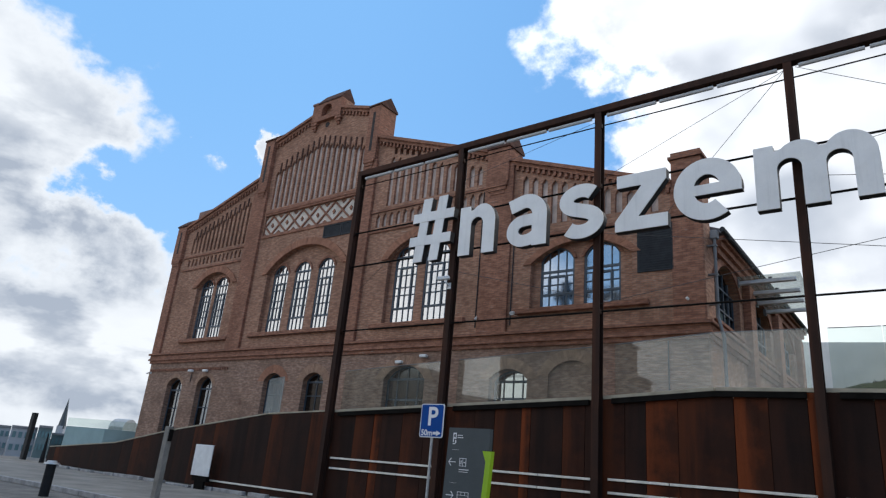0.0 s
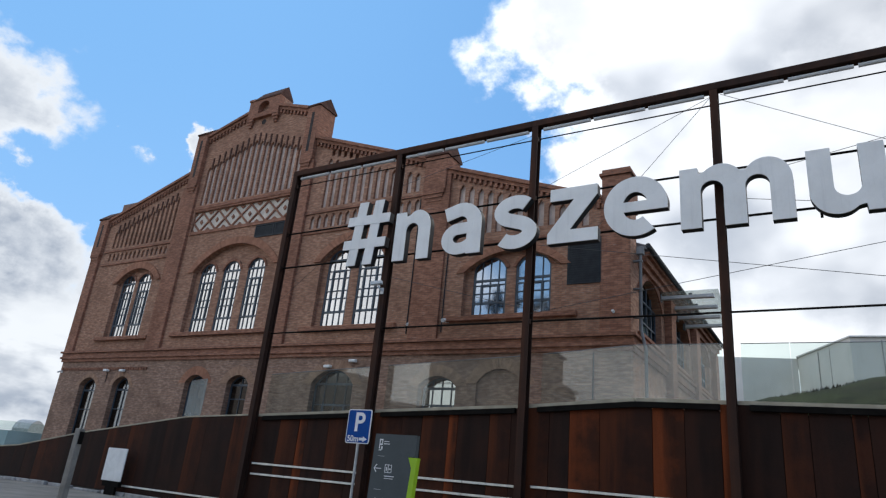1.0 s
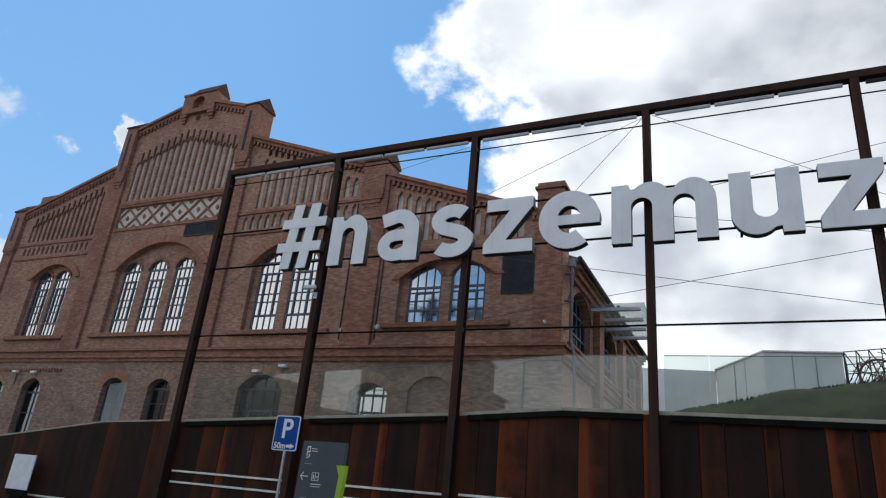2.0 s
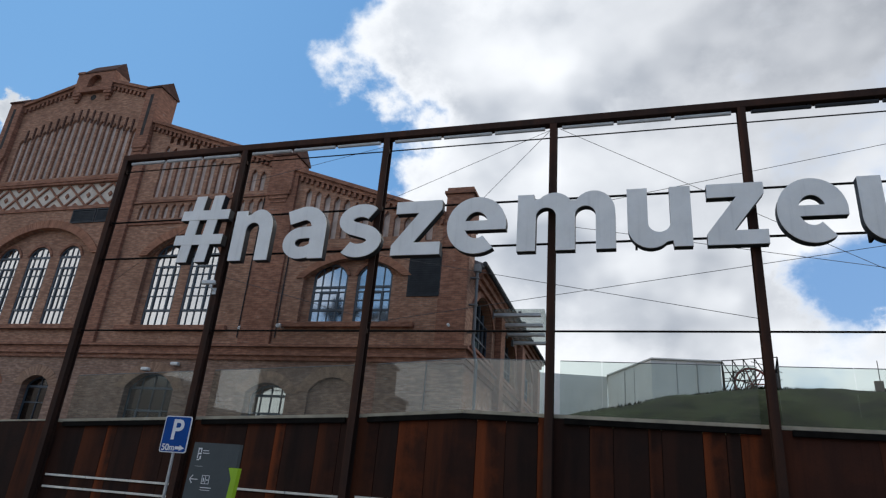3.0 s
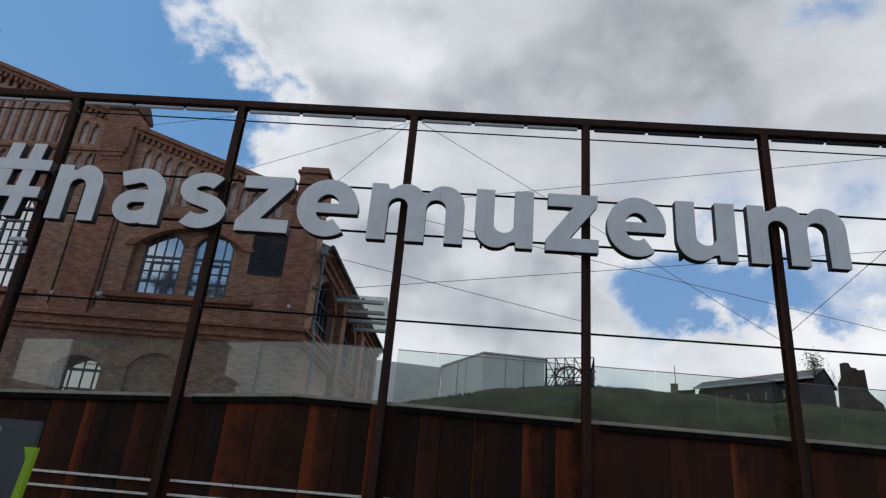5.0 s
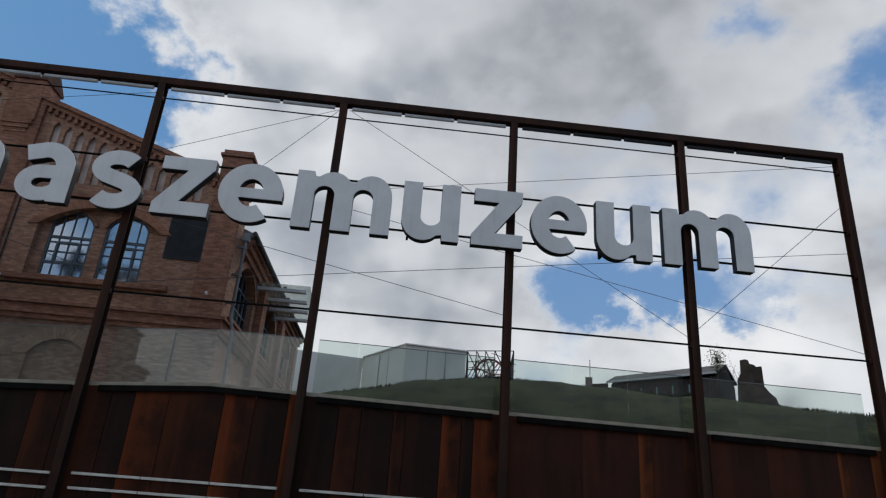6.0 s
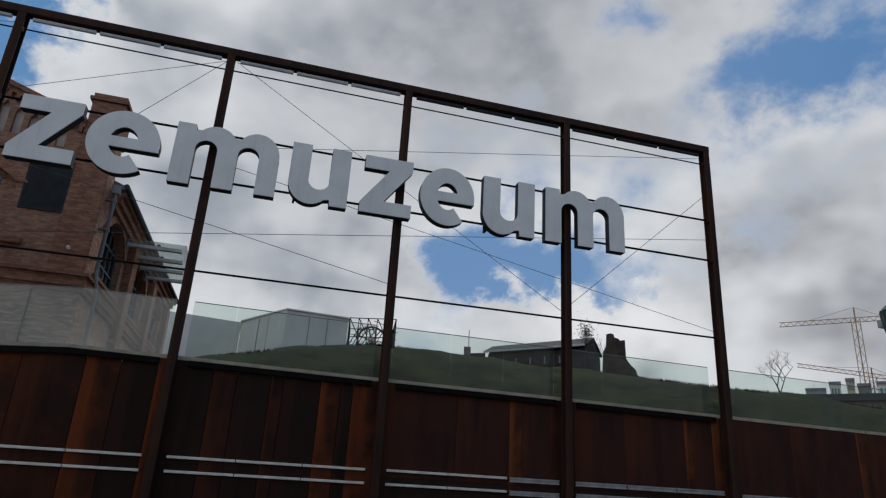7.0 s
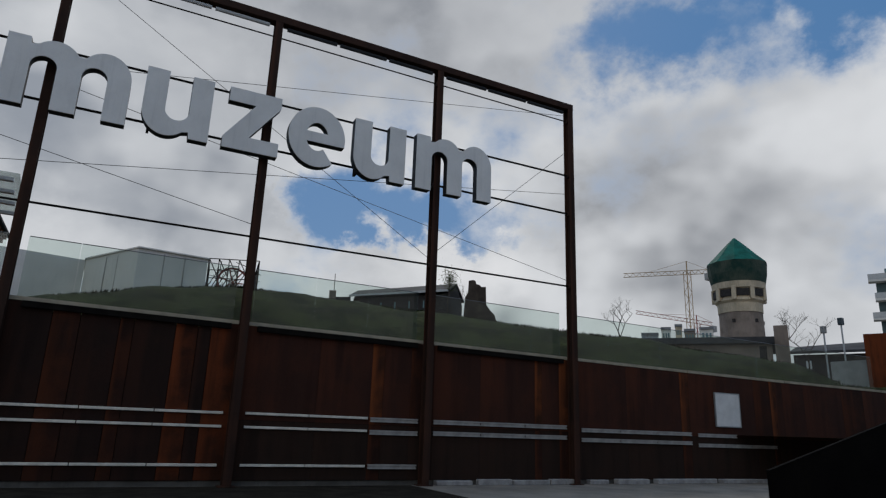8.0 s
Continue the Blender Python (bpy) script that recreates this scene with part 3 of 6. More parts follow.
def build_hall():
    hall = thing("engine_hall", "red-brown brick industrial hall with stepped gable and arched windows", "building")
    groups = slots()
    outline = [(X0, 6.25), (X1, 6.25)] + GABLE[::-1]
    holes = [arched(*v[4][:2], v[1], v[4][2], v[4][3], 16) for v in LIGHTS.values()]
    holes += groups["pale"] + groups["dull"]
    holes += [[(-29.6, 13.12), (-22.2, 13.12), (-22.2, 14.3), (-29.6, 14.3)]]
    link_mesh("front_wall", sheet([outline] + holes, FY, FY + 0.22), BRICK, hall)
    low_holes = [arched(*o) for o in LOW] + [arched(*BLIND)]
    link_mesh("plinth_wall", sheet([[(X0, 0.0), (X1, 0.0), (X1, 6.245), (X0, 6.245)]] + low_holes, FY, FY + 0.22), BRICK_OLD, hall, "dark patched brick ground storey")
    lights = [arched(a, b, v[1], v[2], v[3]) for v in LIGHTS.values() for a, b in v[0]]
    back = [(X0, 0.0), (X1, 0.0)] + [(x, z - 0.15) for x, z in GABLE[::-1]]
    link_mesh("back_wall", sheet([back] + lights + [arched(*o) for o in LOW], FY + 0.225, FY + 0.75), BRICK, hall)
    # plaster at the back of the blind arches
    bm = boxes((-29.5, -22.2, FY + 0.12, FY + 0.223, 14.65, 18.3))
    part("plaster_panel", bm, PLASTER, hall, "pale weathered plaster")
    part("plaster_panel", boxes((-36.9, -30.95, FY + 0.12, FY + 0.223, 12.05, 12.68)), PLASTER, hall, "pale weathered plaster")
    part("plaster_panel", boxes((-36.9, -30.95, FY + 0.13, FY + 0.223, 12.85, 15.9)), PLASTER_DULL, hall, "dull red-brown plaster")
    bm = bmesh.new()
    prism(bm, [(-20.5, 13.25), (-14.6, 13.25), (-14.6, 14.2), (-20.5, 16.1)], FY + 0.12, FY + 0.223)
    part("plaster_panel", bm, PLASTER, hall, "pale weathered plaster")
    part("plaster_panel", boxes((-21.0, -14.6, FY + 0.12, FY + 0.223, 12.2, 13.0)), PLASTER, hall, "pale weathered plaster")
    bm = bmesh.new()
    prism(bm, [(-12.9, 10.6), (-7.0, 10.6), (-7.0, 11.5), (-12.9, 13.5)], FY + 0.12, FY + 0.223)
    part("plaster_panel", bm, PLASTER, hall, "pale weathered plaster")
    part("blind_infill", boxes((-11.4, -9.55, FY + 0.10, FY + 0.223, 2.5, 5.55)), BRICK_OLD, hall)
    for i in range(16):                                   # ribs hang between the strips, their shadow painted as dark brick
        x = -29.25 + (i + 0.5) * 0.428
        z = 18.15 - abs(x + 25.8) * 0.30
        part("rib", boxes((x - 0.045, x + 0.045, FY - 0.05, FY + 0.03, z - 0.30, z + 0.42)), BRICK_DARK, hall)
    for i in range(13):
        x = -36.55 + (i + 0.5) * 0.40
        z = 14.05 + (x + 36.6) * 0.29
        part("rib", boxes((x - 0.045, x + 0.045, FY - 0.05, FY + 0.03, z - 0.25, z + 0.3)), BRICK_DARK, hall)
    # diamond frieze
    fr = part("frieze", boxes((-29.6, -22.2, FY + 0.10, FY + 0.223, 13.12, 14.3)), FRIEZE, hall, "pale plaster frieze with brick diamonds")
    n, zc, hh = 6, 13.71, 0.55
    step = 7.4 / n
    for i in range(n):
        bm = bmesh.new()
        c = -29.6 + step * (i + 0.5)
        for s in (-1, 1):
            for q in (-1, 1):
                a, b = (c + s * step / 2, zc), (c, zc + q * hh)
                prism(bm, [(a[0], a[1] - 0.062), (a[0], a[1] + 0.062), (b[0], b[1] + 0.062), (b[0], b[1] - 0.062)], FY + 0.03 + 0.002 * (s + 2 * q + 3), FY + 0.11)
                e = (c + s * step / 2, zc + q * hh)
                prism(bm, [(e[0] - s * 0.16, e[1]), (e[0] - s * 0.16, e[1] - q * 0.05), (e[0] - s * 0.01, e[1] - q * 0.17), (e[0] - s * 0.01, e[1])], FY + 0.05, FY + 0.108)
        prism(bm, [(c - 0.11, zc), (c, zc - 0.14), (c + 0.11, zc), (c, zc + 0.14)], FY + 0.04, FY + 0.109)
        part("brick_diamond", bm, BRICK_RED, fr)
    bm = boxes((-29.6, -22.2, FY - 0.06, FY + 0.12, 14.302, 14.62), (-29.6, -22.2, FY - 0.10, FY + 0.12, 14.42, 14.52), (-29.6, -22.2, FY - 0.06, FY + 0.1, 12.95, 13.118))
    part("frieze_border", bm, BRICK_RED, hall)
    # string course above the plinth storey
    for z0, z1, d in COURSES:
        part("string_course", boxes((X0 - d, X1 + d, FY - d, FY + 0.05, z0, z1)), BRICK_RED, hall)
    bm = bmesh.new()
    for i in range(36):
        x = X0 + 0.2 + i * 0.215
        box(bm, x, x + 0.11, FY - 0.075, FY + 0.02, 5.66, 5.80)
    tagged(part("dentil_band", bm, BRICK_RED, hall), kind="stuff")
    # bands under the small arches
    for a, b, z in ((-37.2, -30.8, 11.9), (-37.2, -30.8, 12.74), (-21.3, -14.3, 12.02), (-21.3, -14.3, 13.06), (-13.1, -6.7, 10.5)):
        part("band", boxes((a, b, FY - 0.07, FY + 0.05, z - 0.05, z + 0.06)), BRICK_RED, hall)
    # pilasters
    def pilaster(x0, x1, z0, z1, d, name="pilaster"):
        part(name, boxes((x0, x1, FY - d, FY + 0.04, z0, z1), bevel=0.015), BRICK_RED, hall)
    pilaster(-38.3, -37.5, 6.72, 14.6, 0.14)
    pilaster(-30.95, -29.75, 6.72, 16.0, 0.16)
    pilaster(-22.1, -21.2, 6.72, 16.0, 0.16)
    pilaster(-14.5, -13.15, 6.72, 14.3, 0.12)
    pilaster(-6.75, -5.72, 6.72, 11.6, 0.05)
    # towers of the gable: corbelled pinnacles with stone caps
    def pinnacle(x0, x1, z0, z1, d0, d1, slit=True):
        p = part("pinnacle", boxes((x0, x1, FY - d0, FY + d1, z0, z1), bevel=0.02), BRICK_RED, hall)
        c = (x0 + x1) / 2
        part("cap", saddle(x0 - 0.03, x1 + 0.05, FY - d0 - 0.06, FY + d1 + 0.06, z1, 0.08, 0.58), BRICK_DARK, p)
        for i, s in enumerate((0.0, 0.07, 0.14)):
            part("corbel", boxes((x0 + 0.05 + s, x1 - 0.05 - s, FY - d0 - 0.01 + s * 0.6, FY + 0.02, z0 - 0.16 * (i + 1), z0 - 0.16 * i)), BRICK_RED, p)
        if slit:
            part("slit", boxes((c - 0.09, c + 0.09, FY - d0 - 0.004, FY - d0 + 0.05, z0 + 0.5, z1 - 0.35)), DARK_TIMBER, p)
    pinnacle(-30.6, -29.8, 16.0, 19.2, 0.26, 0.95)
    pinnacle(-22.1, -21.3, 16.0, 19.1, 0.26, 0.95)
    pinnacle(-14.45, -13.35, 13.1, 14.75, 0.22, 0.9, slit=False)
    pinnacle(-38.35, -37.4, 12.6, 14.9, 0.22, 0.9, slit=True)
    # apex block
    ap = link_mesh("apex_block", sheet([[(-26.75, 19.45), (-24.45, 19.45), (-24.45, 20.55), (-26.75, 20.55)], arched(-26.0, -25.2, 19.7, 20.1, 20.42)], FY - 0.22, FY + 0.1), BRICK_RED, hall)
    part("apex_back", boxes((-26.74, -24.46, FY + 0.102, FY + 0.72, 19.2, 20.55)), BRICK, ap)
    part("cap", saddle(-26.35, -24.45, FY - 0.26, FY + 0.75, 20.552, 0.08, 0.66), BRICK_DARK, ap)
    part("cap_step", boxes((-26.8, -26.355, FY - 0.26, FY + 0.75, 20.552, 20.68)), BRICK_RED, ap)
    for x in (-26.55, -24.65):
        for i in range(3):
            part("corbel", boxes((x - 0.22 + 0.06 * i, x + 0.22 - 0.06 * i, FY - 0.2 + 0.05 * i, FY + 0.02, 19.28 - 0.16 * i, 19.44 - 0.16 * i)), BRICK_RED, ap)
    bm = bmesh.new()
    rod(bm, (-25.6, FY - 0.02, 19.2), (-25.6, FY + 0.02, 19.2), 0.16, 12)
    part("roundel", bm, DARK_TIMBER, ap)
    # raking copings with a dentilled underside
    def coping(a, b, d=0.22):
        bm = bmesh.new()
        prism(bm, [(a[0], a[1]), (b[0], b[1]), (b[0], b[1] + 0.16), (a[0], a[1] + 0.16)], FY - d, FY + 0.95)
        prism(bm, [(a[0], a[1] - 0.16), (b[0], b[1] - 0.16), (b[0], b[1]), (a[0], a[1])], FY - d * 0.55, FY + 0.1)
        c = part("coping", bm, BRICK_RED, hall)
        bm = bmesh.new()
        n = int(abs(b[0] - a[0]) / 0.24)
        for i in range(n):
            t = (i + 0.5) / n
            x, z = a[0] + (b[0] - a[0]) * t, a[1] + (b[1] - a[1]) * t
            box(bm, x - 0.055, x + 0.055, FY - d * 0.5, FY + 0.02, z - 0.36, z - 0.15)
        tagged(part("dentil_band", bm, BRICK_RED, c), kind="stuff")
    coping((-37.4, 14.75), (-30.6, 16.8))
    coping((-29.8, 19.0), (-26.75, 19.85))
    coping((-24.45, 19.85), (-22.1, 19.1))
    coping((-21.3, 17.2), (-14.45, 14.7))
    coping((-13.35, 14.05), (-6.7, 11.65))
    # chimney block at the corner
    ch = part("corner_block", boxes((-6.7, -5.68, FY - 0.08, FY + 0.95, 11.3, 12.55), bevel=0.015), BRICK_RED, hall)
    part("cap", boxes((-6.78, -5.6, FY - 0.16, FY + 1.03, 12.552, 12.66), (-6.7, -5.68, FY - 0.08, FY + 0.95, 12.66, 12.82)), BRICK_RED, ch)
    # windows
    for key, (spans, sill, spring, top, rec) in LIGHTS.items():
        bm = bmesh.new()
        arch_band(bm, rec[0], rec[1], rec[2], rec[3], 0.30, FY - 0.02, FY + 0.03, foot=0.0)
        hood = part("hood_arch", bm, BRICK_RED, hall)
        voussoirs(hood, rec[0] + 0.004, rec[1] - 0.004, rec[2], rec[3], 0.42 if key != "d" else 0.34, FY - (0.09 if key != "d" else 0.05), FY - 0.021, RED_PIECE)
        part("window_sill", boxes((rec[0] - 0.6, rec[1] + 0.6, FY - 0.18, FY + 0.2, sill - 0.24, sill - 0.04), bevel=0.02), BRICK_RED, hall)
        for (a, b) in spans:
            bm = bmesh.new()
            arch_band(bm, a + 0.01, b - 0.01, spring, top - 0.01, 0.12, FY + 0.17, FY + 0.26)
            part("light_arch", bm, BRICK_RED, hall)
            rows = (0.19, 0.36, 0.46, 0.62, 0.72, 0.86) if key != "d" else (0.22, 0.38, 0.52, 0.60)
            glazing(hall, a, b, sill, spring, top, FY + 0.29, 4, rows, PANE)
    for i, (a, b, z0, spring, top) in enumerate(LOW):
        bm = bmesh.new()
        arch_band(bm, a, b, spring, top, 0.30, FY - 0.01, FY + 0.03)
        voussoirs(part("brick_arch", bm, BRICK_OLD, hall), a + 0.004, b - 0.004, spring, top, 0.46 if i > 1 else 0.26, FY - 0.02, FY - 0.011, RED_PIECE if i == 2 else BRICK_PIECE)
        glazing(hall, a, b, z0, spring, top, FY + (0.32 if i != 5 else 0.45), 2 if i < 4 else 4, (0.3, 0.62, 0.85), BRIGHT_PANE if i in (2, 5) else MIRROR_PANE)
    bm = bmesh.new()
    arch_band(bm, *BLIND[:2], BLIND[3], BLIND[4], 0.30, FY - 0.01, FY + 0.03)
    voussoirs(part("brick_arch", bm, BRICK_OLD, hall), BLIND[0] + 0.004, BLIND[1] - 0.004, BLIND[3], BLIND[4], 0.46, FY - 0.02, FY - 0.011, BRICK_PIECE)
    # louvred vents
    def vent(x0, x1, z0, z1, n, name):
        v = part("louvre_frame", boxes((x0, x1, FY - 0.05, FY + 0.03, z0, z0 + 0.06), (x0, x1, FY - 0.05, FY + 0.03, z1 - 0.06, z1), (x0, x0 + 0.06, FY - 0.05, FY + 0.03, z0 + 0.06, z1 - 0.06),
                                       (x1 - 0.06, x1, FY - 0.05, FY + 0.03, z0 + 0.06, z1 - 0.06), (x0 + 0.06, x1 - 0.06, FY - 0.003, FY + 0.02, z0 + 0.06, z1 - 0.06)), LOUVRE, hall, "dark metal louvre")
        for i in range(n):
            z = z0 + 0.08 + (z1 - z0 - 0.16) * (i + 0.5) / n
            bm = bmesh.new()
            h = (z1 - z0) / n * 0.42
            bm2 = [(FY - 0.045, z - h), (FY - 0.005, z + h)]
            vs = [bm.verts.new((x, y, zz)) for x in (x0 + 0.06, x1 - 0.06) for y, zz in (bm2[0], bm2[1], (bm2[1][0], bm2[1][1] + 0.012), (bm2[0][0], bm2[0][1] + 0.012))]
            for q in ((0, 1, 2, 3), (7, 6, 5, 4), (0, 4, 5, 1), (1, 5, 6, 2), (2, 6, 7, 3), (3, 7, 4, 0)):
                bm.faces.new([vs[j] for j in q])
            part("slat", bm, LOUVRE, v)
    vent(-7.95, -6.7, 8.55, 10.25, 18, "a")
    vent(-24.5, -23.2, 12.24, 12.92, 7, "b")
    vent(-23.15, -21.85, 12.24, 12.92, 7, "c")
    # side wall towards the plaza, with tall arched windows between buttresses
    L = 16.4
    ty = FY + 0.76
    def side(loops, x0, x1):
        me = sheet(loops, -x1, -x0)
        me.transform(Matrix.Rotation(radians(90), 4, "Z"))
        return me
    bays = [(FY + 1.0 + i * 5.2, FY + 1.0 + i * 5.2 + 3.3) for i in range(3)]
    wall_loops = [[(ty, 0.0), (FY + L, 0.0), (FY + L, 9.75), (ty, 9.75)]] + [arched(a, b, 6.95, 8.45, 9.25, 14) for a, b in bays]
    sw = link_mesh("side_wall", side(wall_loops, X1 - 0.5, X1), BRICK, hall)
    for a, b in bays:
        bm = bmesh.new()
        arch_band(bm, a, b, 8.45, 9.25, 0.3, 0.0, 0.07)
        bm.transform(Matrix.Translation((X1 + 0.075, 0, 0)) @ Matrix.Rotation(radians(90), 4, "Z"))
        part("hood_arch", bm, BRICK_RED, sw)
        link_mesh("pane", side([arched(a, b, 6.95, 8.45, 9.25)], X1 - 0.3, X1 - 0.29), MIRROR_PANE, sw)
        bars = bmesh.new()
        for i in range(0, 6):
            y = a + (b - a) * i / 5
            box(bars, X1 - 0.28, X1 - 0.22, y - 0.03, y + 0.03, 6.95, 9.22 - abs(i - 2.5) * 0.20)
        for z in (7.0, 7.7, 8.5):
            box(bars, X1 - 0.285, X1 - 0.215, a, b, z - 0.03, z + 0.03)
        part("glazing_bar", bars, WINDOW_FRAME, sw)
        part("buttress", boxes((X1 + 0.002, X1 + 0.28, b + 0.55, b + 1.35, 0.0, 9.28), bevel=0.015), BRICK_RED, sw)
        part("window_sill", boxes((X1 + 0.001, X1 + 0.12, a - 0.2, b + 0.2, 6.9, 7.0)), BRICK_RED, sw)
    part("cornice", boxes((X1 - 0.2, X1 + 0.18, ty + 0.2, FY + L, 9.30, 9.52), (X1 - 0.2, X1 + 0.30, ty + 0.2, FY + L, 9.52, 9.72), (X1 - 0.2, X1 + 0.42, ty + 0.2, FY + L, 9.72, 9.88)), BRICK_RED, sw)
    for z0, z1, d in COURSES:
        part("string_course", boxes((X1 - 0.02, X1 + d, FY + 0.06, FY + L, z0, z1)), BRICK_RED, sw)
    bm = bmesh.new()
    rod(bm, (X1 + 0.5, ty - 0.4, 9.88), (X1 + 0.5, FY + L, 9.88), 0.09, 8)
    part("gutter", bm, LOUVRE, hall)
    # far walls and roofs
    part("rear_wall", boxes((X0, X1 - 0.51, FY + L - 0.6, FY + L, 0.0, 9.75)), BRICK, hall)
    part("west_wall", boxes((X0, X0 + 0.5, ty, FY + L - 0.61, 0.0, 13.0)), BRICK, hall)
    bm = bmesh.new()
    prism(bm, [(-38.2, 13.0), (-25.6, 18.4), (-13.9, 13.5), (-13.9, 13.2), (-25.6, 18.0), (-38.2, 12.7)], FY + 0.96, FY + L)
    prism(bm, [(-13.8, 13.4), (-5.2, 10.06), (-5.2, 9.92), (-13.8, 13.1)], FY + 0.96, FY + L)
    part("roof", bm, ZINC, hall)
    part("inner_floor", boxes((X0 + 0.6, X1 - 0.6, FY + 0.8, FY + L - 0.7, 6.3, 6.5)), CONCRETE, hall)
    # downpipe and lights fixed to the walls
    bm = bmesh.new()
    rod(bm, (X1 + 0.24, FY + 0.35, 6.9), (X1 + 0.24, FY + 0.35, 9.85), 0.055, 8)
    rod(bm, (X1 + 0.24, FY + 0.35, 6.9), (X1 + 0.40, FY + 0.30, 6.2), 0.055, 8)
    rod(bm, (X1 + 0.40, FY + 0.30, 6.2), (X1 + 0.40, FY + 0.30, 2.0), 0.055, 8)
    part("downpipe", bm, ZINC, hall, "grey metal downpipe")
    part("rainwater_head", boxes((X1 + 0.12, X1 + 0.36, FY + 0.24, FY + 0.48, 9.55, 9.84), bevel=0.02), ZINC, hall)
    for z in (7.3, 8.3, 9.3):
        part("pipe_clip", boxes((X1 + 0.001, X1 + 0.31, FY + 0.28, FY + 0.42, z, z + 0.05)), ZINC, hall)
    for x, z0, z1 in ((-13.0, 7.0, 10.4), (-14.62, 7.0, 12.9), (-6.95, 3.9, 6.1), (-33.72, 5.0, 5.5)):
        bm = bmesh.new()
        rod(bm, (x, FY - 0.03, z0), (x, FY - 0.03, z1), 0.022, 6)
        part("conduit", bm, LOUVRE, hall, "slim dark conduit")
    return hall


HALL = build_hall()
# ---- rusted retaining wall with its glass balustrade ----
WY = 16.56                      # face of the wall
TOPS = [(-38.5, 0.98), (-37.4, 1.05), (-31.8, 1.48), (-27.2, 2.22), (-20.9, 3.03), (-17.3, 3.21), (-12.4, 3.47), (-7.3, 3.73), (-4.4, 3.95), (-2.1, 3.92),
        (2.9, 3.86), (7.9, 3.82), (12.9, 3.76), (18.0, 3.71), (23.1, 3.67), (29.3, 3.66), (48.0, 3.70)]
POSTS = [-17.36, -12.44, -7.34, -2.16, 2.87, 7.91, 12.91]


def top_at(x):
    return float(np.interp(x, [p[0] for p in TOPS], [p[1] for p in TOPS]))


def build_wall():
    wall = thing("retaining_wall", "rusted weathering-steel panel retaining wall with pale coping", "wall", kind="structure")
    loop = [(-38.5, 0.12), (48.0, 0.12)] + [(x, z - 0.25) for x, z in TOPS[::-1]]
    link_mesh("core", sheet([loop], WY + 0.06, WY + 0.4), BLACK, wall)
    part("plinth", boxes((-38.5, 48.0, WY + 0.03, WY + 0.42, -0.02, 0.12)), DAMP_CONCRETE, wall)
    # sheet edges and finish: 0 dark, 1 brown, 2 orange
    edges = [(-17.2, 0), (-16.2, 1), (-15.35, 2), (-15.0, 0), (-14.1, 1), (-13.2, 0), (-12.4, 1), (-11.3, 0), (-10.6, 1), (-9.7, 2), (-9.4, 0), (-8.4, 1), (-7.75, 0),
             (-7.3, 1), (-6.65, 0), (-6.1, 2), (-5.3, 1), (-4.0, 2), (-3.25, 0), (-2.45, 2), (-2.1, 0), (-1.2, 1), (-0.65, 0), (0.15, 1), (0.45, 0), (1.35, 2), (1.85, 0), (2.15, 2),
             (2.9, 0), (4.9, 0), (6.35, 2), (6.7, 0), (7.5, 1), (7.9, 1), (8.2, 0), (9.7, 0), (11.6, 2), (11.85, 0), (12.5, 2), (12.95, 0), (15.2, 0), (17.6, 2), (18.0, 0),
             (21.3, 1), (22.2, 2), (22.5, 0)]
    rnd = random.Random(5)
    x = -17.2
    left = []
    while x > -38.3:
        w = rnd.uniform(0.8, 1.5)
        x -= w
        left.append((max(x, -38.5), rnd.choice((0, 0, 1, 1, 0))))
    right, x = [], 22.9
    while x < 47:
        right.append((x, rnd.choice((0, 0, 0, 1))))
        x += rnd.uniform(1.0, 2.4)
    rows = left[::-1] + edges + right + [(47.9, 0)]
    for (a, c), (b, _) in zip(rows, rows[1:]):
        if b - a < 0.05:
            continue
        g, d = (0.007 if -17.4 < a < 2.8 else 0.003), rnd.uniform(0, 0.012 if -17.4 < a < 2.8 else 0.004)
        lip = 0.095 if a > -17.4 else 0.06
        if a > 2.8 and c == 0:
            c = 3
        cut = 1.5 if a > 2.8 else 0.13
        me = sheet([[(a + g, cut + 0.004), (b - g, cut + 0.004), (b - g, top_at(b) - lip), (a + g, top_at(a) - lip)]], WY - d, WY + 0.03)
        link_mesh("panel", me, CORTEN_STREAK if c == 2 and a > 2.8 else CORTEN[c], wall)
        if cut > 0.2:
            me = sheet([[(a + g, 0.13), (b - g, 0.13), (b - g, cut - 0.004), (a + g, cut - 0.004)]], WY - d, WY + 0.03)
            link_mesh("panel", me, CORTEN_DAMP if c != 2 else CORTEN[1], wall)
    # pale coping in lengths, then the black strip for its shadow
    for (a, za), (b, zb) in zip(TOPS, TOPS[1:]):
        n = max(1, round((b - a) / 5))
        for i in range(n):
            p, q = a + (b - a) * i / n, a + (b - a) * (i + 1) / n
            zp, zq = top_at(p), top_at(q)
            bm = bmesh.new()
            t = 0.085 if p > -17.4 else 0.045
            prism(bm, [(p + 0.02, zp - t), (q - 0.02, zq - t), (q - 0.02, zq + 0.005), (p + 0.02, zp + 0.005)], WY - 0.012, WY + 0.42)
            part("coping", bm, COPING, wall)
    for a, b in zip(POSTS, POSTS[1:]):                       # black strip paints the shadow line under the coping, bay by bay
        p, q = a + 0.36, b - 0.28
        xs = [p] + [x for x, _ in TOPS if p < x < q] + [q]
        bm = bmesh.new()
        prism(bm, [(x, top_at(x) - 0.225) for x in xs] + [(x, top_at(x) - 0.09) for x in xs[::-1]], WY - 0.10, WY - 0.014)
        part("shadow_strip", bm, BLACK, wall, "black strip painting the shadow line under the coping")
    rnd = random.Random(17)
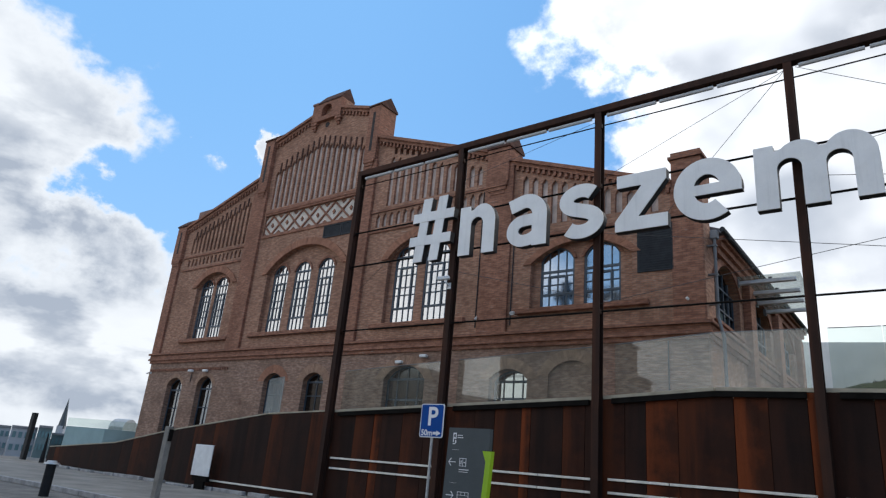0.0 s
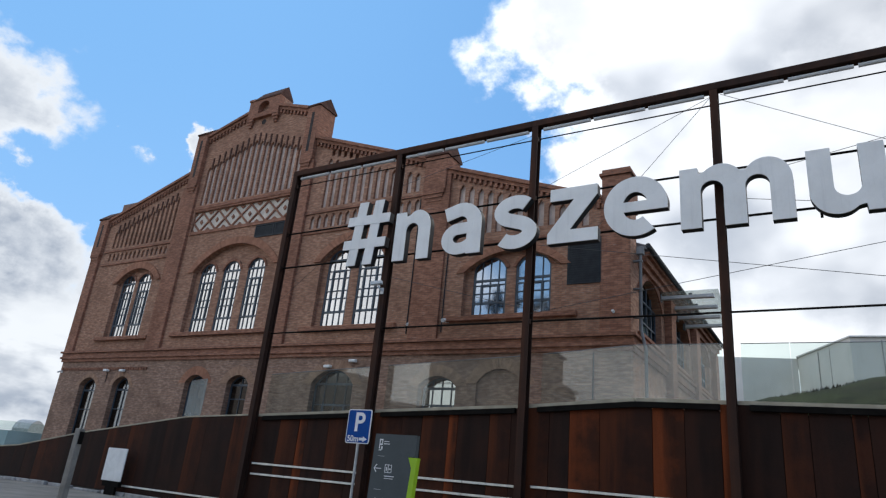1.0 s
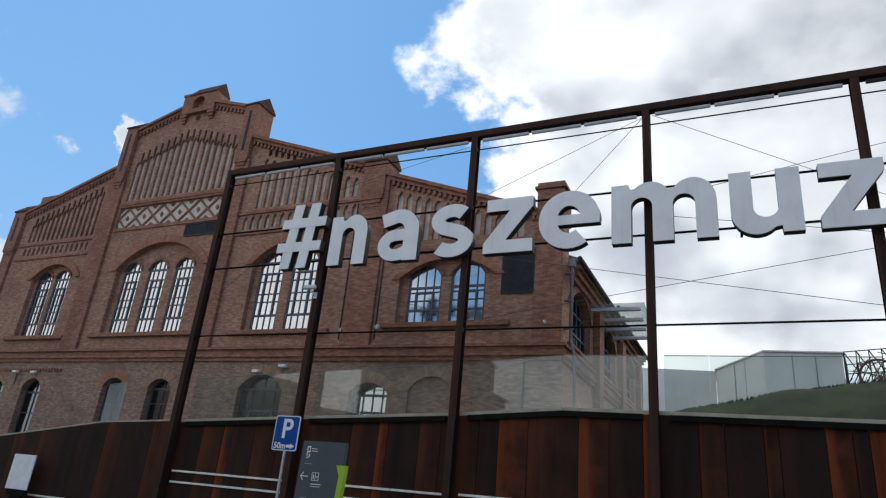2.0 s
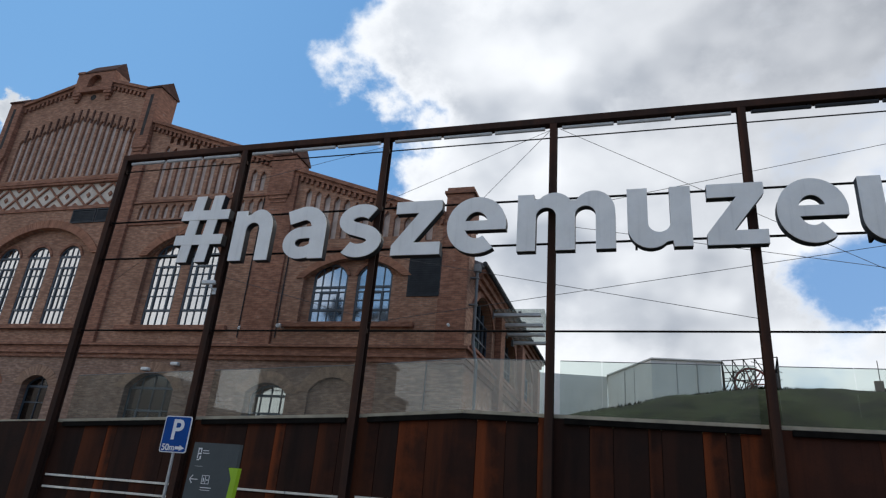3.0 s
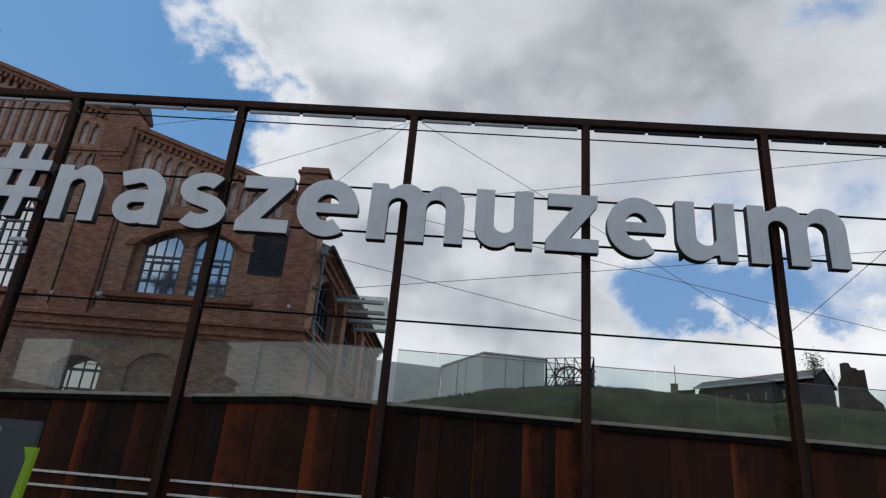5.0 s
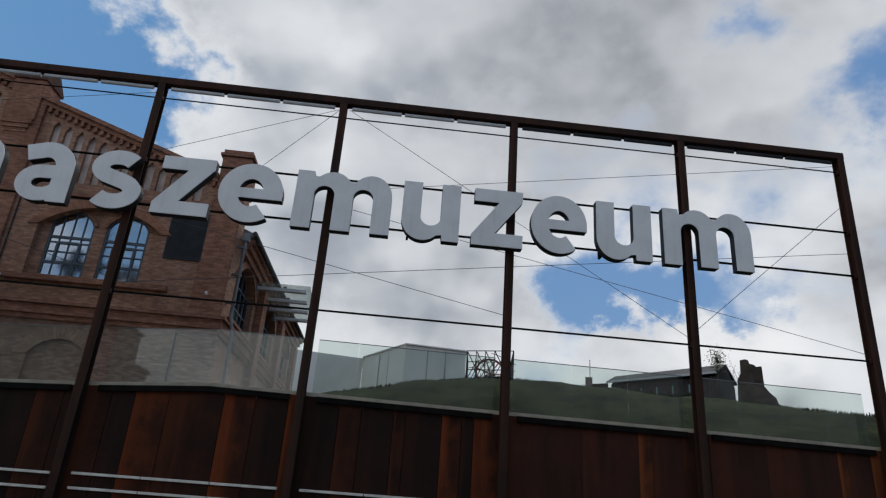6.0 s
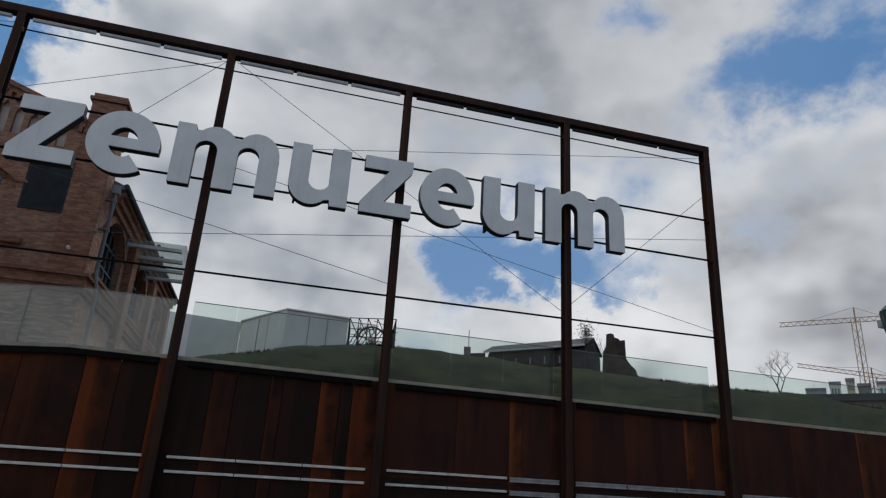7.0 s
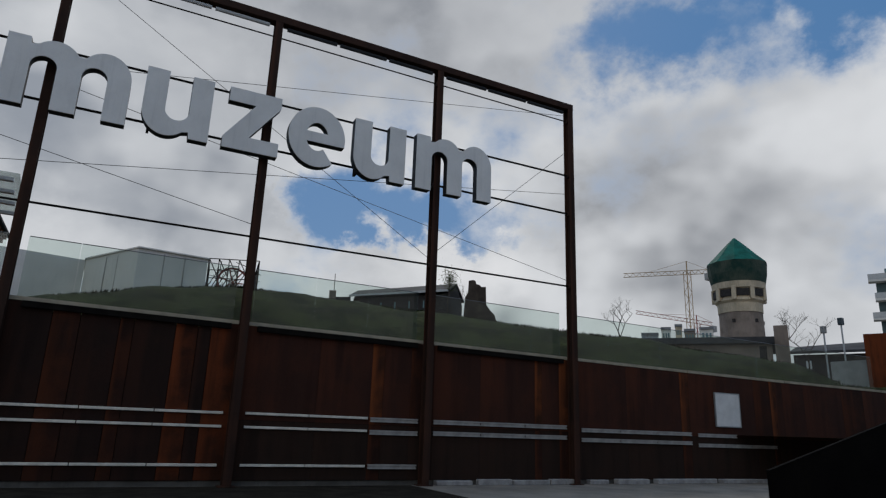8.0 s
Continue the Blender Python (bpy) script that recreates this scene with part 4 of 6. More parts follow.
    for lo, hi in ((-38.0, -19.0), (8.3, 30.0)):              # rough footing blocks with gaps between them
        x = lo
        while x < hi:
            w = rnd.uniform(0.7, 1.9)
            part("footing_block", boxes((x, x + w, WY - 0.16 - rnd.uniform(0, 0.06), WY + 0.028, -0.01, 0.11 + rnd.uniform(-0.03, 0.04)), bevel=0.02), KERB, wall, "pale rough concrete footing")
            x += w + rnd.choice((0.03, 0.05, 0.22, 0.35))
    return wall


def build_strips():
    """Aluminium strips across the wall, in lengths between the posts."""
    spans = [(-23.8, -17.75, (0.36,)), (-17.15, -12.6, (1.60, 1.27)), (-12.2, -7.55, (1.62, 1.30)), (-7.1, -2.4, (1.65, 1.33)), (-1.9, 2.65, (1.65, 1.34, 0.47)), (3.15, 6.3, (1.66, 1.34, 0.47)),
             (6.36, 7.75, (1.63, 1.31, 0.46)), (8.2, 12.75, (1.63, 1.33)), (13.3, 18.0, (1.57, 1.28)), (18.3, 20.2, (1.55,)), (18.3, 22.3, (1.22,))]
    for a, b, zs in spans:
        for z in zs:
            n = max(1, round((b - a) / 1.55))
            s = thing("wall_strip", "pale aluminium strip fixed across rusted wall", "strip", (a, WY - 0.03, z), "strips on the wall")
            for i in range(n):
                w = (b - a) / n
                if a < 6.3:
                    part("length", boxes((i * w + 0.01, (i + 1) * w - 0.01, -0.03, 0.018, -0.030, 0.030), bevel=0.006), ALUMINIUM, s)
                else:
                    part("length", boxes((i * w + 0.01, (i + 1) * w - 0.01, -0.03, 0.018, 0.022, 0.058), (i * w + 0.01, (i + 1) * w - 0.01, -0.03, 0.018, -0.058, -0.022),
                                         (i * w + 0.02, (i + 1) * w - 0.02, -0.005, 0.016, -0.0215, 0.0215)), GRATE, s)


def build_balustrade():
    rail = thing("glass_balustrade", "frameless clear glass balustrade panels along the wall top", "balustrade")
    xs = [-21.4, -20.5, None, -17.22, -15.0, -12.6, None, -12.2, -9.6, -7.5, None, -7.0, -6.05, -4.42, -2.35, None, -1.95, -0.9, 2.65, None, 3.1, 4.7, 6.2, 7.7, None, 8.1, 9.2, 11.6, 12.7, None,
          13.1, 14.7, 17.0, 19.4, 21.9, 24.3, 26.8, 29.2]
    for a, b in zip(xs, xs[1:]):
        if a is None or b is None:
            continue
        za, zb = top_at(a), top_at(b)
        h = 1.39
        bm = bmesh.new()
        prism(bm, [(a + 0.004, za + 0.01), (b - 0.004, zb + 0.01), (b - 0.004, zb + h), (a + 0.004, za + h)], WY + 0.20, WY + 0.217)
        pane = part("pane", bm, END_GLASS if a < -20 else BALUSTRADE, rail)
        pane.visible_shadow = False
        bm = bmesh.new()
        rod(bm, (a + 0.012, WY + 0.208, za + h + 0.006), (b - 0.012, WY + 0.208, zb + h + 0.006), 0.011, 4)
        part("edge_trim", bm, ZINC, pane, "thin grey metal edge trim")
    # sheltered ramp end
    for a, b, h in ((-38.2, -35.6, 1.35), (-35.6, -33.0, 1.35)):
        bm = bmesh.new()
        prism(bm, [(a + 0.02, top_at(a) + 0.01), (b - 0.02, top_at(b) + 0.01), (b - 0.02, top_at(a) + h), (a + 0.02, top_at(a) + h)], WY + 6.0, WY + 6.02)
        part("pane", bm, BALUSTRADE, rail).visible_shadow = False


build_wall()
build_strips()
build_balustrade()


# ---- steel frame that carries the lettering ----
def build_frame():
    fr = thing("sign_frame", "tall rusted steel frame with crossbars and wires", "frame")
    for x in POSTS:
        bm = bmesh.new()
        prof = [(-0.1, -0.31), (0.1, -0.31), (0.1, -0.285), (0.012, -0.285), (0.012, -0.055), (0.1, -0.055), (0.1, -0.03), (-0.1, -0.03), (-0.1, -0.055), (-0.012, -0.055), (-0.012, -0.285), (-0.1, -0.285)]
        footprint(bm, [Vector((x + px, WY + py, 0)) for px, py in prof], 0.0, 12.2)
        p = part("post", bm, STEEL, fr)
        part("base_plate", boxes((x - 0.2, x + 0.2, WY - 0.36, WY - 0.02, 0.0, 0.025)), STEEL, p)
    part("top_beam", boxes((POSTS[0] - 0.12, POSTS[-1] + 0.12, WY - 0.31, WY - 0.03, 12.2, 12.42), bevel=0.01), STEEL, fr)
    for z, r in ((11.80, 0.022), (9.80, 0.035), (8.45, 0.035), (6.0, 0.028)):
        for a, b in zip(POSTS, POSTS[1:]):
            bm = bmesh.new()
            rod(bm, (a + 0.1, WY - 0.15, z), (b - 0.1, WY - 0.15, z), r, 6)
            bar = part("crossbar", bm, BLACK, fr)
            for cx in (a + 0.012, b - 0.072):
                part("clamp", boxes((cx, cx + 0.06, WY - 0.21, WY - 0.09, z - 0.07, z + 0.07), bevel=0.008), STEEL, bar)
    for a, b in zip(POSTS, POSTS[1:]):                       # light tubes hung below the beam
        n = 3
        for i in range(n):
            w = (b - a - 0.4) / n
            x = a + 0.2 + i * w
            bm = bmesh.new()
            rod(bm, (x + 0.05, WY - 0.2, 12.09), (x + w - 0.05, WY - 0.2, 12.09), 0.055, 8)
            # same tubes throughout; right-hand bays are coloured dark to look unlit
            t = part("light_tube", bm, TUBE if a < 2.5 else LOUVRE, fr, "pale grey tubular light" if a < 2.5 else "tubular light coloured dark as unlit")
            for bx in (x + 0.12, x + w - 0.16):
                part("bracket", boxes((bx, bx + 0.04, WY - 0.22, WY - 0.18, 12.13, 12.2)), BLACK, t)
    y = WY - 0.12
    wires = [((-2.25, 12.1), (-7.2, 10.06)), ((-2.25, 12.1), (-5.6, 8.4)), ((-2.0, 12.12), (7.8, 6.2)), ((8.02, 6.4), (12.8, 10.65)), ((-7.45, 12.0), (-12.3, 11.05)), ((-7.2, 8.3), (2.76, 6.34)),
             ((-7.28, 6.24), (12.75, 9.14)), ((-2.05, 9.45), (12.8, 12.02)), ((-2.05, 9.03), (12.74, 6.2)), ((-12.3, 7.72), (-7.4, 6.38)), ((-17.2, 7.2), (-12.5, 10.8))]
    for (a, za), (b, zb) in wires:
        bm = bmesh.new()
        rod(bm, (a, y, za), (b, y, zb), 0.008, 4)
        part("wire", bm, CABLE, fr)
    return fr


build_frame()


def post_camera():
    x = POSTS[1]
    c = thing("post_camera", "pale grey security camera bracketed to a steel post", "camera", (x, WY - 0.31, 7.2))
    bm = bmesh.new()
    rod(bm, (0, 0, 0), (-0.02, -0.16, 0.06), 0.03, 8)
    rod(bm, (-0.02, -0.16, 0.06), (-0.05, -0.20, 0.16), 0.03, 8)
    part("arm", bm, WHITE_ALU, c)
    part("mount", boxes((-0.06, 0.06, -0.03, 0.0, -0.1, 0.1)), WHITE_ALU, c)
    h = part("housing", boxes((-0.20, 0.20, -0.07, 0.07, -0.06, 0.06), bevel=0.02), WHITE_ALU, c, at=pose(-0.12, -0.2, 0.22, 0, 0, 20) @ pose(0, 0, 0, 0, -8, 0))
    part("lens", boxes((-0.215, -0.2, -0.05, 0.05, -0.045, 0.045)), BLACK, h)


post_camera()


# ---- letters ----
def sweep(path, w):
    """Outline of a stroke of width w along a path of (x, z) points."""
    pts = [Vector(p) for p in path]
    a, b = [], []
    for i, p in enumerate(pts):
        d = (pts[min(i + 1, len(pts) - 1)] - pts[max(i - 1, 0)]).normalized()
        n = Vector((-d.y, d.x)) * (w[i] if isinstance(w, list) else w) / 2
        a.append(tuple(p + n))
        b.append(tuple(p - n))
    return a + b[::-1]


def arc(cx, cz, rx, rz, a0, a1, n=18):
    return [(cx + rx * math.cos(radians(a0 + (a1 - a0) * i / n)), cz + rz * math.sin(radians(a0 + (a1 - a0) * i / n))) for i in range(n + 1)]


def glyph(ch):
    """Strokes of a bold sans letter, x-height 1."""
    s = 0.285
    if ch == "z":
        return [[(0.0, 0.0), (0.80, 0.0), (0.80, 0.225), (0.36, 0.225), (0.79, 0.82), (0.79, 1.0), (0.03, 1.0), (0.03, 0.775), (0.42, 0.775), (0.0, 0.18)]], 0.80
    if ch in "nm":
        s, hole = 0.255, 0.275                                # stem and counter widths
        line = [(0.0, 0.0), (s, 0.0)] + arc(s + hole / 2, 0.60, hole / 2, 0.155, 180, 0, 14)
        if ch == "n":
            w = 2 * s + hole
            line += [(s + hole, 0.0), (w, 0.0)] + arc(w - 0.285, 0.64, 0.285, 0.375, 0, 132, 20)
        else:
            w, q = 3 * s + 2 * hole, s + hole
            line += [(q, 0.0), (q + s, 0.0)] + arc(q + s + hole / 2, 0.60, hole / 2, 0.155, 180, 0, 14) + [(w - s, 0.0), (w, 0.0)]
            line += arc(w - 0.285, 0.64, 0.285, 0.375, 0, 143, 20) + arc(q + s - 0.285, 0.64, 0.285, 0.375, 37, 132, 14)
        line += [(0.235, 0.90), (0.225, 1.0), (0.0, 1.0)]
        return [line], w
    if ch == "u":
        pts, w = glyph("n")
        return [[(w - x, 1.0 - z) for x, z in p] for p in pts], w
    if ch == "e":
        bowl = sweep(arc(0.45, 0.50, 0.315, 0.378, -4, 306, 34), 0.272)
        return [bowl, [(0.27, 0.405), (0.897, 0.405), (0.897, 0.575), (0.27, 0.575)]], 0.90
    if ch == "a":
        top = sweep([(0.06, 0.80)] + arc(0.37, 0.60, 0.265, 0.285, 112, 0, 14) + [(0.635, 0.4), (0.635, 0.0)], 0.27)
        bowl = sweep([(0.62, 0.505), (0.47, 0.505), (0.36, 0.50)] + arc(0.34, 0.305, 0.215, 0.195, 96, 268, 16) + [(0.43, 0.118), (0.52, 0.155), (0.62, 0.23)], 0.225)
        return [top, bowl], 0.77
    if ch == "s":
        up = arc(0.40, 0.70, 0.255, 0.180, 38, 235, 18)
        low = arc(0.40, 0.30, 0.265, 0.185, 62, -142, 18)
        return [sweep(up + low, 0.25)], 0.775
    raise ValueError(ch)


def letter(ch, x0, x1):
    y0, y1, z0, size = WY - 0.62, WY - 0.36, 8.07, 1.672
    if ch == "#":
        strokes, w = [], 1.0
        for sx in (0.28, 0.83):                              # in metres, leaning a little
            strokes.append([(sx - 0.155, 0.0), (sx + 0.155, 0.0), (sx + 0.36, 1.37), (sx + 0.05, 1.37)])
        for z, d in ((0.35, 0.0), (0.86, 0.065)):
            strokes.append([(-0.065 + d, z), (1.365 + d, z), (1.38 + d, z + 0.20), (-0.05 + d, z + 0.20)])
        w = 1.43
    else:
        strokes, w = glyph(ch)
    x0, x1 = x0 * 0.966, x1 * 0.966
    k = (x1 - x0) / w
    ob = thing("letter", "large pale grey sheet-metal letter with dark edges", "letter", (x0, 0, z0), "letters of the sign")
    for i, st in enumerate(strokes):
        flat = [(x * k, z * size) for x, z in st]
        d = 0.004 * i
        link_mesh("face", sheet([flat], y0 - d, y0 + 0.03 - d), WHITE_METAL, ob)
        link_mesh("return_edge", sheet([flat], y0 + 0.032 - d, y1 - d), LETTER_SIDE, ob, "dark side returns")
    sx = (x1 - x0) * (0.13 if ch in "nm#u" else 0.46)
    for dz in (0.12, 1.55):
        part("standoff", boxes((sx - 0.03, sx + 0.03, y1 - 0.02, WY - 0.12, dz if dz < 1 else 1.66 - 0.12, dz + 0.28 if dz < 1 else 1.76)), BLACK, ob)
    return ob


SIGN = [("#", -14.52, -12.73), ("n", -12.42, -11.02), ("a", -10.55, -9.12), ("s", -8.72, -7.28), ("z", -6.90, -5.40), ("e", -5.22, -3.48), ("m", -3.16, -0.48), ("u", -0.17, 1.45),
        ("z", 1.80, 3.24), ("e", 3.48, 5.08), ("u", 5.36, 6.96), ("m", 7.32, 9.92)]
for ch, a, b in SIGN:
    letter(ch, a, b)


# ---- signs on the pavement ----
def text_mesh(body, size, depth):
    cu = bpy.data.curves.new("words", "FONT")
    cu.body, cu.size, cu.extrude, cu.align_x, cu.align_y, cu.offset = body, size, depth, "CENTER", "CENTER", 0.018 * size
    ob = bpy.data.objects.new("words", cu)
    scene.collection.objects.link(ob)
    bpy.context.view_layer.update()
    me = bpy.data.meshes.new_from_object(ob.evaluated_get(bpy.context.evaluated_depsgraph_get()))
    bpy.data.objects.remove(ob)
    me.transform(Matrix.Rotation(radians(90), 4, "X"))
    me.materials.clear()
    return me


def rounded(x0, x1, z0, z1, r, n=5):
    out = []
    for cx, cz, a in ((x1 - r, z1 - r, 0), (x0 + r, z1 - r, 90), (x0 + r, z0 + r, 180), (x1 - r, z0 + r, 270)):
        out += arc(cx, cz, r, r, a, a + 90, n)
    return out


def build_parking_sign():
    s = thing("parking_sign", "blue and white parking sign on galvanised pole", "sign", (-9.74, 12.5, 0))
    bm = bmesh.new()
    rod(bm, (0, 0.05, 0), (0, 0.05, 2.9), 0.032, 12)
    part("pole", bm, GALVANISED, s)
    pl = link_mesh("plate", sheet([rounded(-0.34, 0.34, 2.2, 2.97, 0.05)], -0.01, 0.012), SIGN_WHITE, s)
    link_mesh("blue_face", sheet([rounded(-0.32, 0.32, 2.22, 2.95, 0.04)], -0.014, -0.0105), SIGN_BLUE, pl, "blue reflective face")
    link_mesh("letter_p", text_mesh("P", 0.60, 0.002), SIGN_WHITE, pl, at=Matrix.Translation((0.02, -0.018, 2.66)))
    link_mesh("distance_text", text_mesh("50m", 0.19, 0.002), SIGN_WHITE, pl, at=Matrix.Translation((-0.12, -0.018, 2.30)))
    link_mesh("arrow", sheet([[(0.06, 2.27), (0.17, 2.27), (0.17, 2.24), (0.29, 2.30), (0.17, 2.36), (0.17, 2.33), (0.06, 2.33)]], -0.020, -0.016), SIGN_WHITE, pl)
    part("clamp", boxes((-0.05, 0.05, 0.012, 0.09, 2.35, 2.39), (-0.05, 0.05, 0.012, 0.09, 2.75, 2.79)), GALVANISED, s)


def build_totem():
    s = thing("wayfinding_totem", "slate grey wayfinding pillar with lime green edge", "sign", (-8.62, 12.5, 0))
    b = link_mesh("body", sheet([[(-0.62, 0.0), (0.355, 0.0), (0.485, 1.75), (0.38, 1.98), (0.56, 1.98), (0.56, 2.44), (-0.55, 2.44)]], -0.06, 0.06), SLATE, s)
    bm = bmesh.new()
    prism(bm, [(0.36, 0.0), (0.50, 0.0), (0.63, 1.97), (0.40, 1.97), (0.495, 1.75)], -0.075, 0.055)
    part("green_edge", bm, LIME, s, "lime green angled panel")
    y0, y1 = -0.066, -0.0605

    def mark(name, *rows):
        part(name, boxes(*[(x0, x1, y0, y1, z0, z1) for x0, x1, z0, z1 in rows]), SIGN_WHITE, b)
    mark("emblem", (-0.42, -0.33, 2.30, 2.33), (-0.42, -0.40, 2.24, 2.30), (-0.35, -0.33, 2.24, 2.30), (-0.42, -0.33, 2.20, 2.23), (-0.42, -0.40, 2.12, 2.20), (-0.36, -0.33, 2.10, 2.17), (-0.42, -0.36, 2.08, 2.10))
    mark("small_text", (-0.30, -0.16, 2.27, 2.285), (-0.30, -0.14, 2.22, 2.235))
    mark("rule", (-0.43, -0.25, 1.96, 1.964))
    mark("rule", (-0.43, -0.25, 1.26, 1.264))
    for z, s in ((1.70, -1), (1.00, 1)):
        c = -0.40
        rows = [[(c - 0.1, z - 0.008), (c + 0.1, z - 0.008), (c + 0.1, z + 0.008), (c - 0.1, z + 0.008)]]
        for q in (-1, 1):
            rows.append([(c + s * 0.1, z), (c + s * 0.085, z), (c + s * 0.02, z + q * 0.075), (c + s * 0.035, z + q * 0.085)])
        for i, r in enumerate(rows):
            link_mesh("arrow", sheet([r], y0 - 0.001 * i, y1), SIGN_WHITE, b)
    mark("cabin_icon", (-0.20, -0.02, 1.78, 1.79), (-0.20, -0.02, 1.62, 1.63), (-0.20, -0.19, 1.63, 1.78), (-0.03, -0.02, 1.63, 1.78), (-0.115, -0.105, 1.63, 1.78), (-0.165, -0.145, 1.66, 1.74), (-0.085, -0.045, 1.69, 1.71))
    mark("text_bar", (-0.20, 0.06, 1.540, 1.556))
    mark("text_bar", (-0.20, 0.04, 1.495, 1.505))
    mark("bus_icon", (-0.20, 0.10, 1.08, 1.09), (-0.20, 0.10, 0.94, 0.955), (-0.20, -0.19, 0.955, 1.08), (0.09, 0.10, 0.955, 1.08), (-0.19, 0.09, 1.015, 1.022), (-0.10, -0.093, 1.02, 1.08), (0.0, 0.007, 1.02, 1.08), (-0.15, -0.10, 0.91, 0.94), (0.02, 0.07, 0.91, 0.94))
    mark("text_bar", (-0.20, -0.03, 0.805, 0.820))
    mark("text_bar", (-0.20, -0.06, 0.762, 0.772))


def build_white_boards():
    b = thing("notice_board", "blank white notice panel on dark stand by the wall", "board", (-24.0, 16.2, 0))
    part("panel", boxes((-0.6, 0.6, -0.04, 0.0, 0.5, 1.68), bevel=0.01), CAMERA_WHITE, b)
    part("stand", boxes((-0.5, 0.5, -0.02, 0.12, 0.30, 0.498), (-0.3, 0.3, 0.0, 0.1, 0.0, 0.30)), BLACK, b)
    b = thing("notice_board", "blank white notice panel fixed to rusted wall", "board", (19.82, WY - 0.02, 0))
    part("panel", boxes((-0.6, 0.6, -0.05, 0.0, 1.88, 3.0), bevel=0.01), CAMERA_WHITE, b)
    part("frame", boxes((-0.63, -0.6, -0.055, 0.0, 1.85, 3.03), (0.6, 0.63, -0.055, 0.0, 1.85, 3.03), (-0.6, 0.6, -0.055, 0.0, 1.85, 1.878), (-0.6, 0.6, -0.055, 0.0, 3.002, 3.03)), GALVANISED, b)


def build_street_things():
    p = thing("post_light", "tall slim grey steel post with small control box", "post", (-18.15, 10.95, 0))
    part("shaft", boxes((-0.11, 0.11, -0.08, 0.08, 0.0, 2.03), bevel=0.012), WEATHERED, p)
    part("box", boxes((0.10, 0.16, -0.06, 0.06, 1.62, 1.95), bevel=0.01), BLACK, p)
    part("base_plate", boxes((-0.16, 0.16, -0.13, 0.13, 0.0, 0.02)), GALVANISED, p)
    b = thing("bollard", "dark cylindrical steel bollard with pale ring", "bollard", (-20.5, 9.0, -0.139))
    bm = bmesh.new()
    rod(bm, (0, 0, 0), (0, 0, 0.86), 0.13, 16)
    part("body", bm, PYLON, b)
    bm = bmesh.new()
    rod(bm, (0, 0, 0.861), (0, 0, 0.90), 0.21, 20, 0.19)
    rod(bm, (0, 0, 0.90), (0, 0, 0.95), 0.14, 16, 0.12)
    part("cap", bm, GALVANISED, b)
    t = thing("dark_pylon", "tall dark slab pylon on the pavement", "pylon", (-48.2, 19.3, 0))
    part("slab", boxes((-0.24, 0.24, -0.12, 0.12, -0.1, 2.85), bevel=0.02), PYLON, t)
    t = thing("thin_pylon", "slim dark tapered marker post", "post", (-44.5, 18.9, 0))
    bm = bmesh.new()
    rod(bm, (0, 0, -0.1), (0, 0, 1.62), 0.16, 6, 0.03)
    part("shaft", bm, PYLON, t)
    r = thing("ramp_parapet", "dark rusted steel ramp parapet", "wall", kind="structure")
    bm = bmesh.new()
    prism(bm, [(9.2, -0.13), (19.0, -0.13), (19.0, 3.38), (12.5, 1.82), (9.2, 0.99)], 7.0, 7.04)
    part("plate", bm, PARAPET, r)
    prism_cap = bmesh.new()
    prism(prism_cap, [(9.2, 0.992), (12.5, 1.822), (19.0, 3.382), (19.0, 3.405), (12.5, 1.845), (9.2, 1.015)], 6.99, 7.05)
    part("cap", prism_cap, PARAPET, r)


build_parking_sign()
build_totem()
build_white_boards()
build_street_things()


# ---- cameras and lamps on the facade ----
def wall_camera(x, z, s=1.0):
    c = thing("wall_camera", "small white security camera fixed to the brick wall", "camera", (x, FY, z), "cameras on the facade")
    bm = bmesh.new()
    rod(bm, (0, -0.03, 0), (0, -0.26 * s, -0.03), 0.03 * s, 8)
    part("arm", bm, CAMERA_WHITE, c)
    bm = bmesh.new()
    rod(bm, (-0.03, -0.20 * s, -0.02), (0.05, -0.50 * s, -0.10), 0.085 * s, 10)
    part("housing", bm, CAMERA_WHITE, c)
    part("mount", boxes((-0.07, 0.07, -0.035, 0.0, -0.08, 0.08)), CAMERA_WHITE, c)


for x, z in ((-12.75, 7.45), (-6.25, 7.5), (-14.5, 7.4), (-38.1, 5.62)):
    wall_camera(x, z, 0.9 if x == -12.75 else 0.55)
for x, z in ((-18.3, 5.7), (-32.3, 5.6), (-17.0, 5.92), (-33.7, 5.62)):
    c = thing("wall_lamp", "small white floodlight fixed to the brick wall", "lamp", (x, FY, z), "lamps on the facade")
    part("housing", boxes((-0.17, 0.17, -0.24, -0.06, -0.06, 0.06), bevel=0.02), CAMERA_WHITE, c)
    part("bracket", boxes((-0.05, 0.05, -0.08, 0.0, -0.05, 0.05)), GALVANISED, c)


def sun_shade():
    s = thing("sun_canopy", "pale metal slatted canopy with glass on the side wall", "canopy", (X1, 25.0, 0))
    for i in range(4):
        y = i * 1.5
        end = 2.02 - i * 0.12
        part("slat", boxes((0.1, end, y - 0.09, y + 0.09, 8.98, 9.12), bevel=0.02), WHITE_ALU, s)
        part("bracket", boxes((0.0, 0.1, y - 0.1, y + 0.1, 8.9, 9.2)), ZINC, s)
        part("clamp", boxes((end * 0.55, end * 0.55 + 0.12, y - 0.05, y + 0.05, 9.121, 9.195)), ZINC, s)
    bm = bmesh.new()
    footprint(bm, [Vector((0.1, -0.3, 0)), Vector((2.2, -0.3, 0)), Vector((1.85, 4.8, 0)), Vector((0.1, 4.8, 0))], 9.2, 9.215)
    part("glass", bm, MILK_GLASS, s).visible_shadow = False


sun_shade()
